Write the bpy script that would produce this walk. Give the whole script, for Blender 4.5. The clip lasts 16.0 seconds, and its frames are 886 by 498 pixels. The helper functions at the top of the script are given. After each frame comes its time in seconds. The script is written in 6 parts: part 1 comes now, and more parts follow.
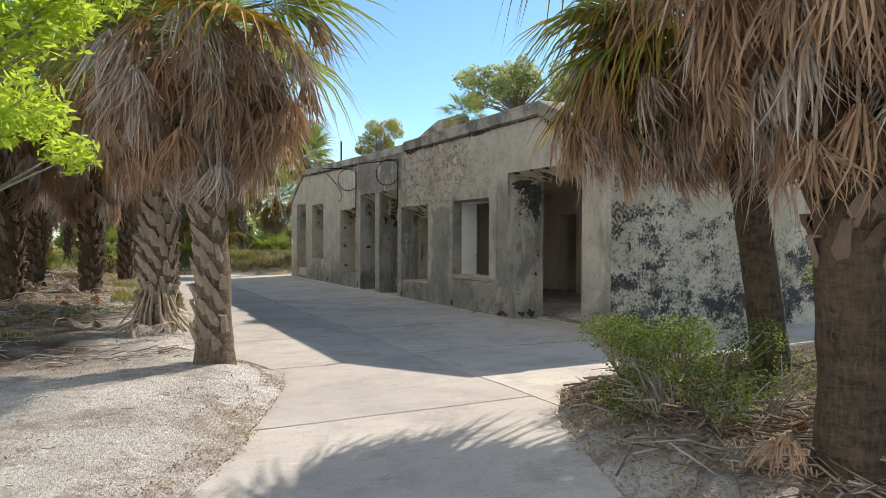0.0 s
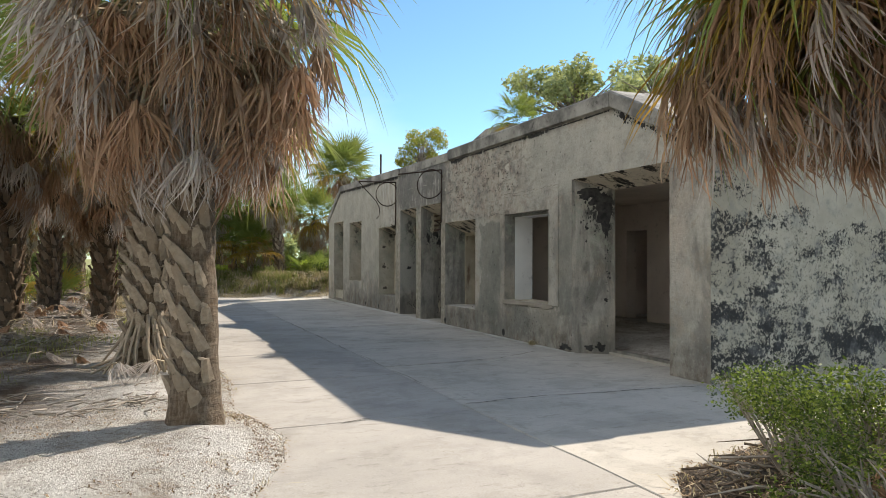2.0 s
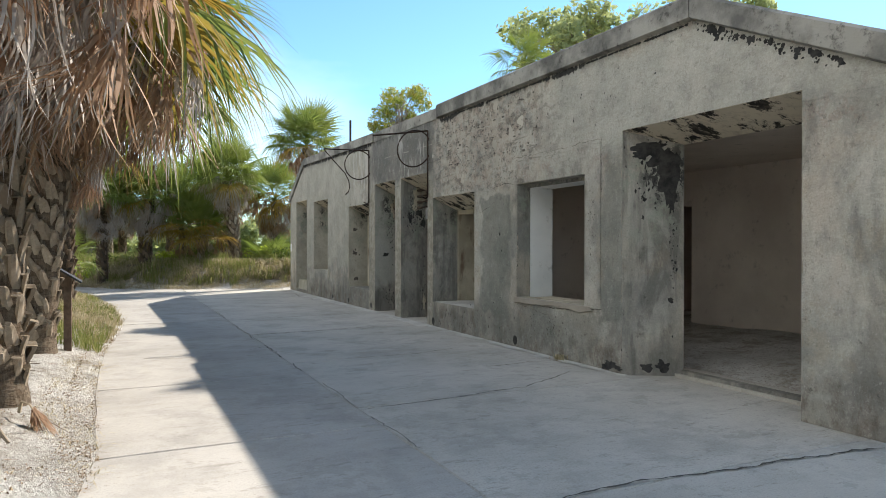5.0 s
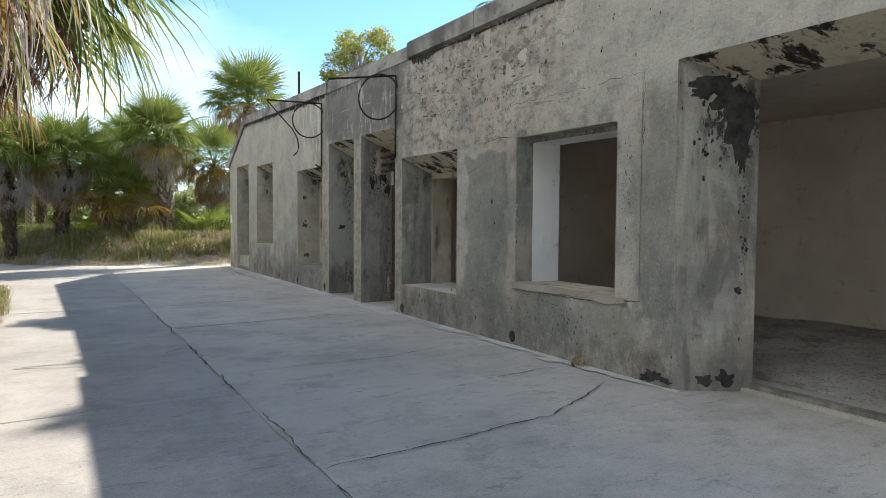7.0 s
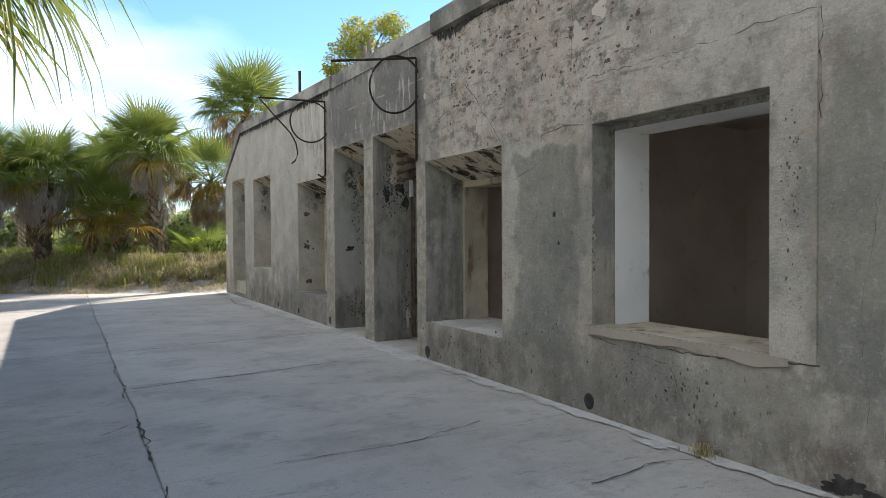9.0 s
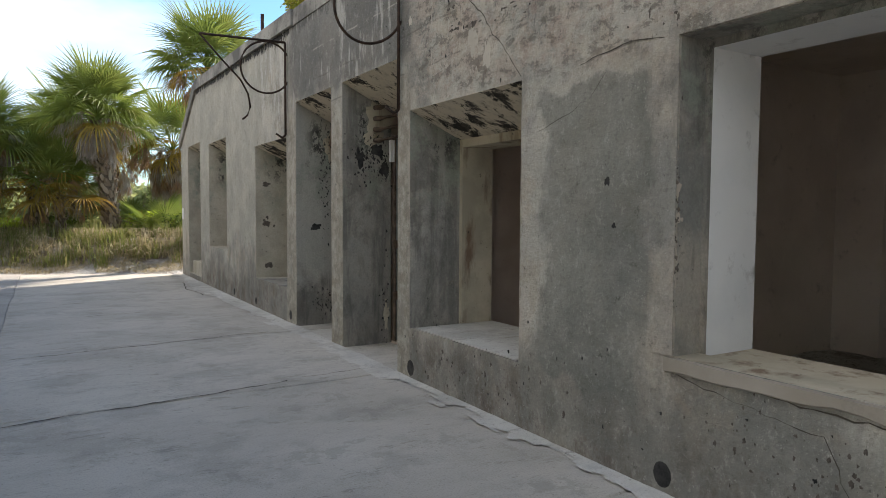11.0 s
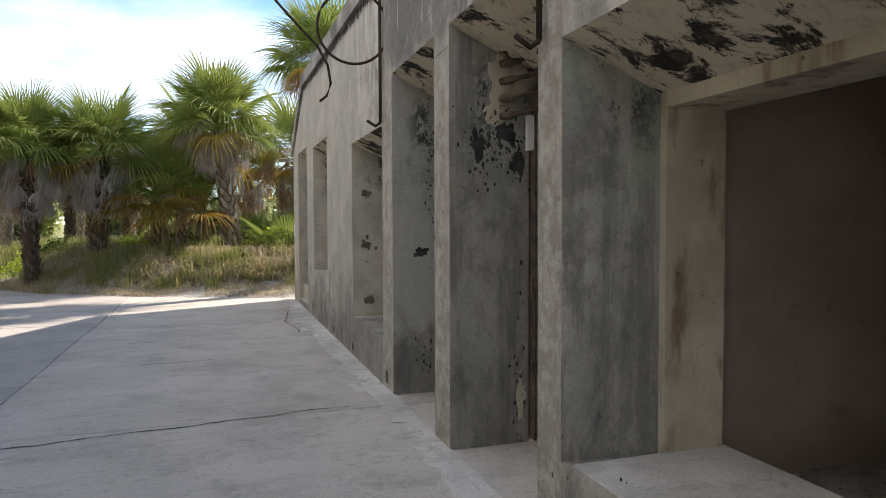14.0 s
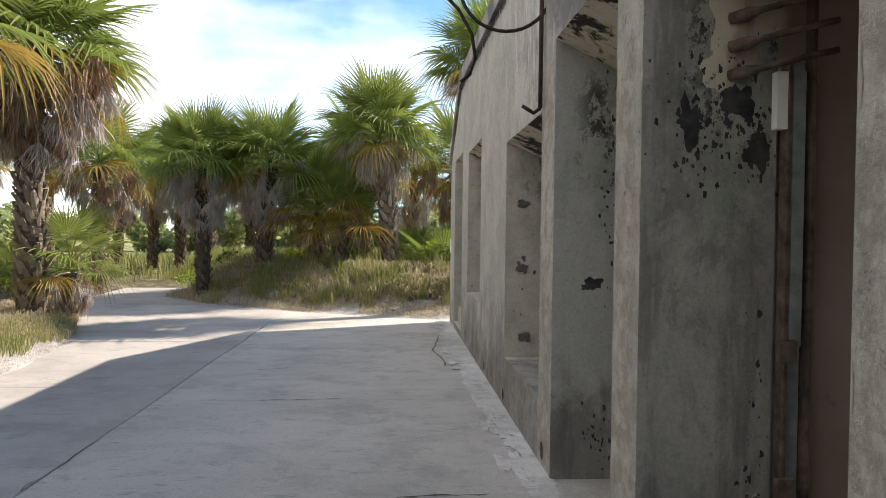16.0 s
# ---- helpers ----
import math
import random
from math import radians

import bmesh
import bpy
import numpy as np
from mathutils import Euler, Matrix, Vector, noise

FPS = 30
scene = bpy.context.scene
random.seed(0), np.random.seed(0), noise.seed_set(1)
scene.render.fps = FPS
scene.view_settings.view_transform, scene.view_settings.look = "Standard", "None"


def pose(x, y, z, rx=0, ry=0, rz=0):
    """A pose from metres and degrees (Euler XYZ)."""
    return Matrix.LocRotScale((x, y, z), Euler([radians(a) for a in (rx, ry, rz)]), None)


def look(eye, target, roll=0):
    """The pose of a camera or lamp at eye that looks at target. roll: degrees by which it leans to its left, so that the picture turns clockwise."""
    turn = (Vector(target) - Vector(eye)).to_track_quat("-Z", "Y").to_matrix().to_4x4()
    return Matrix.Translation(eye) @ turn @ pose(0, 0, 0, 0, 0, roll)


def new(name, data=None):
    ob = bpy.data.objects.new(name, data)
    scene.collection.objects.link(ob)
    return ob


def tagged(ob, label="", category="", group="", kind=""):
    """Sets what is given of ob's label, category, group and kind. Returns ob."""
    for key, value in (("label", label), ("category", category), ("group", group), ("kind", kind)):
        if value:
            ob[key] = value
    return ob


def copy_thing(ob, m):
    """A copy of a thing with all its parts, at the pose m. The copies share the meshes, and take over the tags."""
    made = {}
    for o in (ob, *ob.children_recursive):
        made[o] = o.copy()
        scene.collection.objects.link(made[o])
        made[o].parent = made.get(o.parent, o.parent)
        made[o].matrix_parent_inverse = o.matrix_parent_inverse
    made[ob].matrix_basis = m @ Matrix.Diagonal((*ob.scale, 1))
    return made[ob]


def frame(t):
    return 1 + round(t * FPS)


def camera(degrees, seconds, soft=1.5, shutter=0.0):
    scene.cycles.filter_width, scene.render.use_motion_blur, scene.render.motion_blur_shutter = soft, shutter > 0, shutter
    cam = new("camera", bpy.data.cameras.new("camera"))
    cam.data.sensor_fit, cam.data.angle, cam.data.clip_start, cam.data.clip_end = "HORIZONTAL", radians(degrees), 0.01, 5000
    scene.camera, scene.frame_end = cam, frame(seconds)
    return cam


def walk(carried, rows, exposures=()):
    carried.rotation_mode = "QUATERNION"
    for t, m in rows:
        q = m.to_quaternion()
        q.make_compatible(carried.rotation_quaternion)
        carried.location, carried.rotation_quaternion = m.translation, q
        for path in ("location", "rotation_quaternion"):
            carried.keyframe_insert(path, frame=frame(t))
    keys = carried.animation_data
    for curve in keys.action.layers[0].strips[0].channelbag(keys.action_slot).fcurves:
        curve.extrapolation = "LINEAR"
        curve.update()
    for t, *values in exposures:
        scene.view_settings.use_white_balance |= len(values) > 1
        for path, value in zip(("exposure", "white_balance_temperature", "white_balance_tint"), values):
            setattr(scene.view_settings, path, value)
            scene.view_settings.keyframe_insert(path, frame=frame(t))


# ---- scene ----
cam = camera(66.9, 16.0, soft=0.9)
PATH = [
    (0, (-0.023, -3.779, 1.694), (0.888, -1.999, 1.663), 0.2),
    (0.5, (0.18, -3.35, 1.686), (0.991, -1.522, 1.657), 0.4),
    (1, (0.445, -2.844, 1.694), (1.27, -1.022, 1.689), -1.1),
    (1.5, (0.67, -2.349, 1.678), (1.493, -0.526, 1.708), 0.0),
    (2, (0.857, -1.769, 1.646), (1.649, 0.067, 1.679), 0.2),
    (2.5, (1.085, -1.267, 1.635), (1.889, 0.564, 1.673), 0.3),
    (3, (1.253, -0.702, 1.609), (2.083, 1.117, 1.648), 0.3),
    (3.2, (1.337, -0.556, 1.608), (2.153, 1.269, 1.668), -0.4),
    (5.3, (2.045, 2.07, 1.641), (2.922, 3.868, 1.626), 0.1),
    (5.5, (2.109, 2.323, 1.632), (2.965, 4.13, 1.634), 0.2),
    (6, (2.334, 2.899, 1.625), (3.252, 4.676, 1.614), 0.6),
    (6.5, (2.494, 3.424, 1.627), (3.441, 5.185, 1.571), 1.7),
    (7, (2.677, 3.976, 1.606), (3.683, 5.702, 1.515), 0.4),
    (7.5, (2.904, 4.58, 1.61), (3.879, 6.324, 1.517), 1.0),
    (8, (3.043, 5.126, 1.585), (4.031, 6.864, 1.569), -0.3),
    (8.5, (3.366, 5.723, 1.67), (4.357, 7.46, 1.652), -1.0),
    (9, (3.577, 6.212, 1.637), (4.561, 7.953, 1.595), -0.4),
    (9.5, (3.949, 6.727, 1.636), (5.033, 8.404, 1.528), -0.1),
    (9.7, (4.05, 6.93, 1.647), (5.113, 8.621, 1.543), 0.5),
    (11.8, (5.058, 8.99, 1.622), (6.03, 10.735, 1.514), -0.3),
    (12, (5.16, 9.182, 1.632), (6.102, 10.944, 1.547), -0.1),
    (12.5, (5.344, 9.636, 1.609), (6.229, 11.425, 1.486), 1.8),
    (13, (5.582, 10.1, 1.642), (6.455, 11.897, 1.547), -1.2),
    (13.5, (5.89, 10.542, 1.681), (6.634, 12.397, 1.604), -0.1),
    (14, (6.095, 11.004, 1.693), (6.728, 12.9, 1.616), -0.2),
    (14.5, (6.254, 11.447, 1.716), (6.768, 13.379, 1.698), -0.5),
    (15, (6.397, 11.887, 1.735), (6.747, 13.855, 1.697), 1.3),
    (15.5, (6.463, 12.302, 1.749), (6.772, 14.278, 1.725), -0.3),
    (16, (6.589, 12.66, 1.732), (6.728, 14.655, 1.695), 0.7),
]
walk(cam, [(t, look(eye, target, roll)) for t, eye, target, roll in PATH],
     [(0, 0.77, 7150, 14), (3, 0.92, 7100, 12), (5.5, 1.13, 6750, 11), (7.5, 1.19, 6750, 13), (9.5, 1.22, 6800, 15), (12, 1.10, 7100, 17), (14.5, 1.27, 7100, 20), (16, 1.22, 7050, 18)])

# ---- light ----
TO_SUN = Vector((1.084, 0.496, 1.0)).normalized()
SUN_ELEVATION, SUN_TURN = math.asin(TO_SUN.z), math.atan2(TO_SUN.x, TO_SUN.y)

world = bpy.data.worlds.new("sky")
scene.world = world
world.use_nodes = True
wt = world.node_tree
wt.nodes.clear()
w_out = wt.nodes.new("ShaderNodeOutputWorld")
w_bg = wt.nodes.new("ShaderNodeBackground")
w_sky = wt.nodes.new("ShaderNodeTexSky")
w_sky.sky_type = "NISHITA"
w_sky.sun_disc = False
w_sky.sun_elevation, w_sky.sun_rotation = SUN_ELEVATION, SUN_TURN
w_sky.air_density, w_sky.dust_density, w_sky.ozone_density = 1.0, 0.15, 2.2
w_co = wt.nodes.new("ShaderNodeTexCoord")
w_map = wt.nodes.new("ShaderNodeMapping")
w_map.inputs["Scale"].default_value = (1.0, 1.0, 2.6)
w_map.inputs["Location"].default_value = (0.35, 0.1, 0.0)
w_n = wt.nodes.new("ShaderNodeTexNoise")
w_n.inputs["Scale"].default_value = 1.7
w_n.inputs["Detail"].default_value = 6
w_n.inputs["Roughness"].default_value = 0.5
w_r = wt.nodes.new("ShaderNodeMapRange")
w_r.inputs["From Min"].default_value = 0.44
w_r.inputs["From Max"].default_value = 0.66
w_sep = wt.nodes.new("ShaderNodeSeparateXYZ")
w_band = wt.nodes.new("ShaderNodeMapRange")
w_band.inputs["From Min"].default_value = 0.45
w_band.inputs["From Max"].default_value = -0.1
w_mul = wt.nodes.new("ShaderNodeMath")
w_mul.operation = "MULTIPLY"
w_mix = wt.nodes.new("ShaderNodeMix")
w_mix.data_type = "RGBA"
w_mix.inputs["B"].default_value = (7.3, 7.9, 8.5, 1)
wt.links.new(w_co.outputs["Generated"], w_map.inputs["Vector"])
wt.links.new(w_map.outputs["Vector"], w_n.inputs["Vector"])
wt.links.new(w_n.outputs["Fac"], w_r.inputs["Value"])
wt.links.new(w_co.outputs["Generated"], w_sep.inputs["Vector"])
wt.links.new(w_sep.outputs["X"], w_band.inputs["Value"])
wt.links.new(w_r.outputs["Result"], w_mul.inputs[0])
wt.links.new(w_band.outputs["Result"], w_mul.inputs[1])
# unseen bank of bright cloud added west, behind the walker, to light the front
w_west = wt.nodes.new("ShaderNodeMapRange")
w_west.inputs["From Min"].default_value = -0.35
w_west.inputs["From Max"].default_value = -0.75
wt.links.new(w_sep.outputs["X"], w_west.inputs["Value"])
w_all = wt.nodes.new("ShaderNodeMath")
w_all.operation, w_all.use_clamp = "ADD", True
wt.links.new(w_mul.outputs["Value"], w_all.inputs[0])
wt.links.new(w_west.outputs["Result"], w_all.inputs[1])
wt.links.new(w_all.outputs["Value"], w_mix.inputs["Factor"])
w_tint = wt.nodes.new("ShaderNodeMix")
w_tint.data_type, w_tint.blend_type = "RGBA", "MULTIPLY"
w_tint.inputs["Factor"].default_value = 1.0
w_tint.inputs["B"].default_value = (0.60, 0.86, 0.98, 1)
wt.links.new(w_sky.outputs["Color"], w_tint.inputs["A"])
wt.links.new(w_tint.outputs["Result"], w_mix.inputs["A"])
wt.links.new(w_mix.outputs["Result"], w_bg.inputs["Color"])
w_bg.inputs["Strength"].default_value = 0.115
wt.links.new(w_bg.outputs["Background"], w_out.inputs["Surface"])

sun_data = bpy.data.lights.new("sun", "SUN")
sun_data.energy, sun_data.angle, sun_data.color = 4.1, radians(0.53), (1.0, 0.95, 0.87)
sun = new("sun", sun_data)
sun.matrix_world = look(TO_SUN * 60, (0, 0, 0))


# ---- materials ----
class Mat:
    """A node material and short ways to add nodes to it."""

    def __init__(self, name, rough=0.9):
        self.m = bpy.data.materials.new(name)
        self.m.use_nodes = True
        self.t = self.m.node_tree
        self.b = self.t.nodes["Principled BSDF"]
        self.b.inputs["Roughness"].default_value = rough
        self.b.inputs["Specular IOR Level"].default_value = 0.25
        self.geo = self.t.nodes.new("ShaderNodeNewGeometry")
        self.pos = self.geo.outputs["Position"]
        self.xyz = None

    def axis(self, a):
        if self.xyz is None:
            self.xyz = self.t.nodes.new("ShaderNodeSeparateXYZ")
            self.t.links.new(self.pos, self.xyz.inputs[0])
        return self.xyz.outputs[a]

    def noise(self, scale, detail=6, rough=0.6, squash=(1, 1, 1), src=None, dist=0.0, seed=(0, 0, 0)):
        mp = self.t.nodes.new("ShaderNodeMapping")
        mp.inputs["Scale"].default_value = squash
        mp.inputs["Location"].default_value = seed
        self.t.links.new(src or self.pos, mp.inputs["Vector"])
        n = self.t.nodes.new("ShaderNodeTexNoise")
        n.inputs["Scale"].default_value = scale
        n.inputs["Detail"].default_value = detail
        n.inputs["Roughness"].default_value = rough
        n.inputs["Distortion"].default_value = dist
        self.t.links.new(mp.outputs[0], n.inputs["Vector"])
        return n.outputs["Fac"]

    def voronoi(self, scale, feature="F1", squash=(1, 1, 1)):
        mp = self.t.nodes.new("ShaderNodeMapping")
        mp.inputs["Scale"].default_value = squash
        self.t.links.new(self.pos, mp.inputs["Vector"])
        n = self.t.nodes.new("ShaderNodeTexVoronoi")
        n.feature = feature
        n.inputs["Scale"].default_value = scale
        self.t.links.new(mp.outputs[0], n.inputs["Vector"])
        return n.outputs["Distance"]

    def ramp(self, src, a, b, lo=0.0, hi=1.0):
        r = self.t.nodes.new("ShaderNodeMapRange")
        for k, v in (("From Min", a), ("From Max", b), ("To Min", lo), ("To Max", hi)):
            r.inputs[k].default_value = v
        self.t.links.new(src, r.inputs["Value"])
        return r.outputs["Result"]

    def math(self, op, a, b):
        n = self.t.nodes.new("ShaderNodeMath")
        n.operation = op
        for i, v in enumerate((a, b)):
            if isinstance(v, (int, float)):
                n.inputs[i].default_value = v
            else:
                self.t.links.new(v, n.inputs[i])
        return n.outputs[0]

    def mix(self, fac, a, b, mode="MIX"):
        n = self.t.nodes.new("ShaderNodeMix")
        n.data_type = "RGBA"
        n.blend_type = mode
        for k, v in (("Factor", fac), ("A", a), ("B", b)):
            if isinstance(v, (int, float)):
                n.inputs[k].default_value = v
            elif isinstance(v, tuple):
                n.inputs[k].default_value = (*v, 1)
            else:
                self.t.links.new(v, n.inputs[k])
        return n.outputs["Result"]

    def base(self, col):
        if isinstance(col, tuple):
            self.b.inputs["Base Color"].default_value = (*col, 1)
        else:
            self.t.links.new(col, self.b.inputs["Base Color"])
        return self

    def bump(self, src, strength=0.3, dist=0.01, under=None):
        n = self.t.nodes.new("ShaderNodeBump")
        n.inputs["Strength"].default_value = strength
        n.inputs["Distance"].default_value = dist
        self.t.links.new(src, n.inputs["Height"])
        if under is not None:
            self.t.links.new(under, n.inputs["Normal"])
        self.t.links.new(n.outputs[0], self.b.inputs["Normal"])
        return n.outputs[0]

    def object_random(self):
        return self.t.nodes.new("ShaderNodeObjectInfo").outputs["Random"]

    def island_random(self):
        return self.geo.outputs["Random Per Island"]


def wall_material(name, light, dark, warm, mould, drip=True):
    """Weathered cast concrete: cloudy patches, rubbed-off render, mould and pits."""
    k = Mat(name, 0.92)
    big = k.ramp(k.noise(0.62, 8, 0.62, dist=0.5), 0.42, 0.58)
    col = k.mix(big, dark, light)
    mid = k.ramp(k.noise(1.4, 8, 0.65, squash=(1, 1, 0.8), seed=(3, 1, 7)), 0.46, 0.62)
    col = k.mix(k.math("MULTIPLY", mid, 0.7), col, warm)
    cloud = k.ramp(k.noise(1.7, 9, 0.66, squash=(1, 1, 0.55), seed=(1, 7, 3), dist=0.3), 0.48, 0.60)
    col = k.mix(k.math("MULTIPLY", cloud, 0.55), col, (0.15, 0.148, 0.135))
    ochre = k.ramp(k.noise(2.6, 8, 0.68, seed=(12, 3, 3)), 0.54, 0.64)
    col = k.mix(k.math("MULTIPLY", ochre, 0.4), col, (0.40, 0.33, 0.24))
    # water runs down from the top
    run = k.ramp(k.noise(2.6, 8, 0.7, squash=(1.2, 1.2, 0.3)), 0.54, 0.74)
    col = k.mix(k.math("MULTIPLY", run, 0.45), col, (0.09, 0.09, 0.085))
    pale = k.ramp(k.noise(2.2, 9, 0.7, squash=(1, 1, 0.5), seed=(9, 4, 2)), 0.58, 0.68)
    col = k.mix(k.math("MULTIPLY", pale, 0.4), col, (0.44, 0.42, 0.38))
    # darker towards the foot, with an uneven upper edge
    foot = k.math("ADD", k.axis("Z"), k.ramp(k.noise(1.3, 5), 0.3, 0.7, -0.35, 0.35))
    col = k.mix(k.ramp(foot, 0.75, 0.25, 0.0, 0.45), col, (0.10, 0.098, 0.085))
    if not drip:
        deep = k.math("MULTIPLY", k.ramp(k.axis("Y"), 14.1, 14.3), k.ramp(k.axis("Y"), 17.6, 17.5))
        deep = k.math("MULTIPLY", deep, k.ramp(k.noise(2.0, 8, 0.7, squash=(1, 1, 0.8), seed=(2, 2, 5)), 0.36, 0.56, 0.2, 0.65))
        col = k.mix(deep, col, k.mix(k.ramp(k.noise(1.7, 9, 0.66, squash=(1, 1, 0.6), seed=(3, 9, 4), dist=0.8), 0.46, 0.54), (0.155, 0.15, 0.138), (0.34, 0.325, 0.285)))
        bands = k.ramp(k.noise(4.2, 7, 0.62, squash=(1, 1, 0.12), seed=(5, 4, 9)), 0.50, 0.60)
        col = k.mix(k.math("MULTIPLY", bands, 0.5), col, (0.34, 0.32, 0.285))
        streak = k.ramp(k.noise(6.0, 7, 0.62, squash=(1, 1, 0.10), seed=(1, 8, 9)), 0.53, 0.60)
        col = k.mix(k.math("MULTIPLY", streak, 0.55), col, (0.12, 0.115, 0.105))
        smear = k.ramp(k.noise(2.4, 9, 0.7, squash=(1, 1, 0.4), seed=(9, 2, 6), dist=0.5), 0.50, 0.60)
        col = k.mix(k.math("MULTIPLY", smear, 0.5), col, (0.40, 0.375, 0.325))
        murk = k.ramp(k.noise(1.9, 10, 0.72, squash=(1, 1, 0.5), seed=(4, 8, 6), dist=0.4), 0.51, 0.58)
        col = k.mix(k.math("MULTIPLY", murk, 0.5), col, (0.11, 0.105, 0.095))
        # the farther recess keeps pale plaster above a dark foot; the window beyond it is warm
        fair = k.math("MULTIPLY", k.math("MULTIPLY", k.ramp(k.axis("Y"), 17.0, 17.3), k.ramp(k.axis("Y"), 18.6, 18.0)), k.ramp(k.math("ADD", k.axis("Z"), k.ramp(k.noise(1.8, 8, 0.7), 0.3, 0.7, -0.3, 0.3)), 0.55, 0.8))
        col = k.mix(k.math("MULTIPLY", fair, 0.72), col, (0.44, 0.435, 0.39))
        col = k.mix(k.ramp(k.axis("Y"), 19.2, 19.35, 0, 0.85), col, k.mix(k.ramp(k.noise(2.2, 8, 0.7), 0.4, 0.6), (0.42, 0.385, 0.305), (0.56, 0.515, 0.42)))
        mz = k.math("MULTIPLY", k.ramp(k.axis("Z"), 2.0, 2.35), k.ramp(k.axis("Z"), 3.0, 2.75))
        mz = k.math("MULTIPLY", mz, k.ramp(k.axis("X"), 7.82, 7.98))
        mould_at = k.math("MULTIPLY", mz, k.ramp(k.noise(5.0, 12, 0.82, squash=(1, 1, 0.7), seed=(7, 3, 3)), 0.515, 0.535))
        col = k.mix(k.math("MULTIPLY", mz, 0.45), col, (0.32, 0.325, 0.28))
        col = k.mix(k.math("MULTIPLY", mould_at, 0.92), col, (0.022, 0.022, 0.024))
        green = k.math("MULTIPLY", k.ramp(k.noise(3.0, 8, 0.7, seed=(0, 4, 9)), 0.50, 0.60, 0, 0.75), k.math("MULTIPLY", k.ramp(k.axis("Z"), 1.5, 2.0), k.ramp(k.axis("Z"), 2.9, 2.6)))
        col = k.mix(green, col, (0.30, 0.33, 0.27))
    if drip:
        # black lichen under the coping
        edge = k.ramp(k.math("ADD", k.axis("Z"), k.ramp(k.noise(5.0, 7, 0.7, squash=(1, 1, 0.7)), 0.3, 0.7, -0.20, 0.10)), 4.04, 4.13)
        col = k.mix(k.math("MULTIPLY", edge, 0.85), col, (0.035, 0.033, 0.03))
    if drip:
        zone_y = k.math("MULTIPLY", k.ramp(k.math("ADD", k.axis("Y"), k.ramp(k.noise(3.0, 4), 0.3, 0.7, -0.2, 0.2)), 13.55, 13.95), k.ramp(k.axis("Y"), 17.9, 17.4))
        zone = k.math("MULTIPLY", zone_y, k.ramp(k.math("ADD", k.axis("Z"), k.ramp(k.noise(2.0, 6), 0.3, 0.7, -0.3, 0.3)), 2.95, 3.25))
        col = k.mix(k.math("MULTIPLY", zone, 0.72), col, (0.115, 0.115, 0.11))
        pale_run = k.ramp(k.noise(4.0, 7, 0.6, squash=(1, 1.6, 0.35), seed=(6, 2, 2)), 0.57, 0.64)
        col = k.mix(k.math("MULTIPLY", k.math("MULTIPLY", zone_y, pale_run), k.ramp(k.axis("Z"), 2.6, 3.2, 0, 0.75)), col, (0.50, 0.48, 0.44))
        flaky_y = k.math("MULTIPLY", k.ramp(k.axis("Y"), 10.2, 11.2), k.ramp(k.axis("Y"), 14.1, 13.7))
        flaky = k.math("MULTIPLY", k.math("MULTIPLY", flaky_y, k.ramp(k.axis("Z"), 2.35, 2.75)), k.ramp(k.noise(3.2, 9, 0.72, squash=(1, 1, 1.5), seed=(8, 8, 1)), 0.47, 0.55))
        col = k.mix(k.math("MULTIPLY", flaky, 0.7), col, (0.50, 0.42, 0.35))
        flecks = k.math("MULTIPLY", k.math("MULTIPLY", flaky_y, k.ramp(k.axis("Z"), 2.6, 3.0)), k.ramp(k.noise(6, 9, 0.75, squash=(1, 1, 0.6), seed=(1, 9, 4)), 0.57, 0.62))
        col = k.mix(k.math("MULTIPLY", flecks, 0.7), col, (0.10, 0.095, 0.09))
        lowb = k.math("MULTIPLY", k.ramp(k.axis("Z"), 0.62, 0.25), k.ramp(k.noise(4.5, 9, 0.75, squash=(1, 1, 0.7), seed=(3, 3, 8)), 0.48, 0.60))
        col = k.mix(k.math("MULTIPLY", lowb, 0.65), col, (0.13, 0.095, 0.075))
        # the far stretch keeps a smooth pale face, and the piers are rubbed warm and bare
        edge_n = k.noise(1.1, 9, 0.66, seed=(2, 5, 8))
        wob = k.ramp(edge_n, 0.3, 0.7, -0.30, 0.30)
        far_y = k.math("MULTIPLY", k.ramp(k.axis("Y"), 18.4, 19.2), k.ramp(k.math("ADD", k.axis("Z"), wob), 0.95, 1.1))
        col = k.mix(k.math("MULTIPLY", far_y, 0.75), col, k.mix(k.ramp(k.noise(2.3, 8, 0.7), 0.42, 0.6), (0.39, 0.38, 0.325), (0.50, 0.475, 0.405)))
        chalk = k.math("MULTIPLY", k.math("MULTIPLY", k.ramp(k.axis("Y"), 17.5, 17.9), k.ramp(k.axis("Y"), 19.6, 18.9)), k.ramp(k.noise(5.0, 9, 0.72, squash=(1, 1.6, 0.3), seed=(6, 1, 2)), 0.52, 0.57))
        col = k.mix(k.math("MULTIPLY", k.math("MULTIPLY", chalk, k.ramp(k.axis("Z"), 2.5, 2.8)), 0.8), col, (0.60, 0.58, 0.53))
        for ya, yb in ((13.97, 14.22), (15.66, 16.02), (17.36, 17.78)):
            pier = k.math("MULTIPLY", k.math("MULTIPLY", k.ramp(k.axis("Y"), ya - 0.03, ya), k.ramp(k.axis("Y"), yb + 0.03, yb)), k.ramp(k.axis("Z"), 3.1, 2.8))
            bare = k.ramp(k.noise(4.5, 9, 0.75, squash=(1, 1, 0.4), seed=(ya, 2, 3)), 0.42, 0.52, 0.35, 0.95)
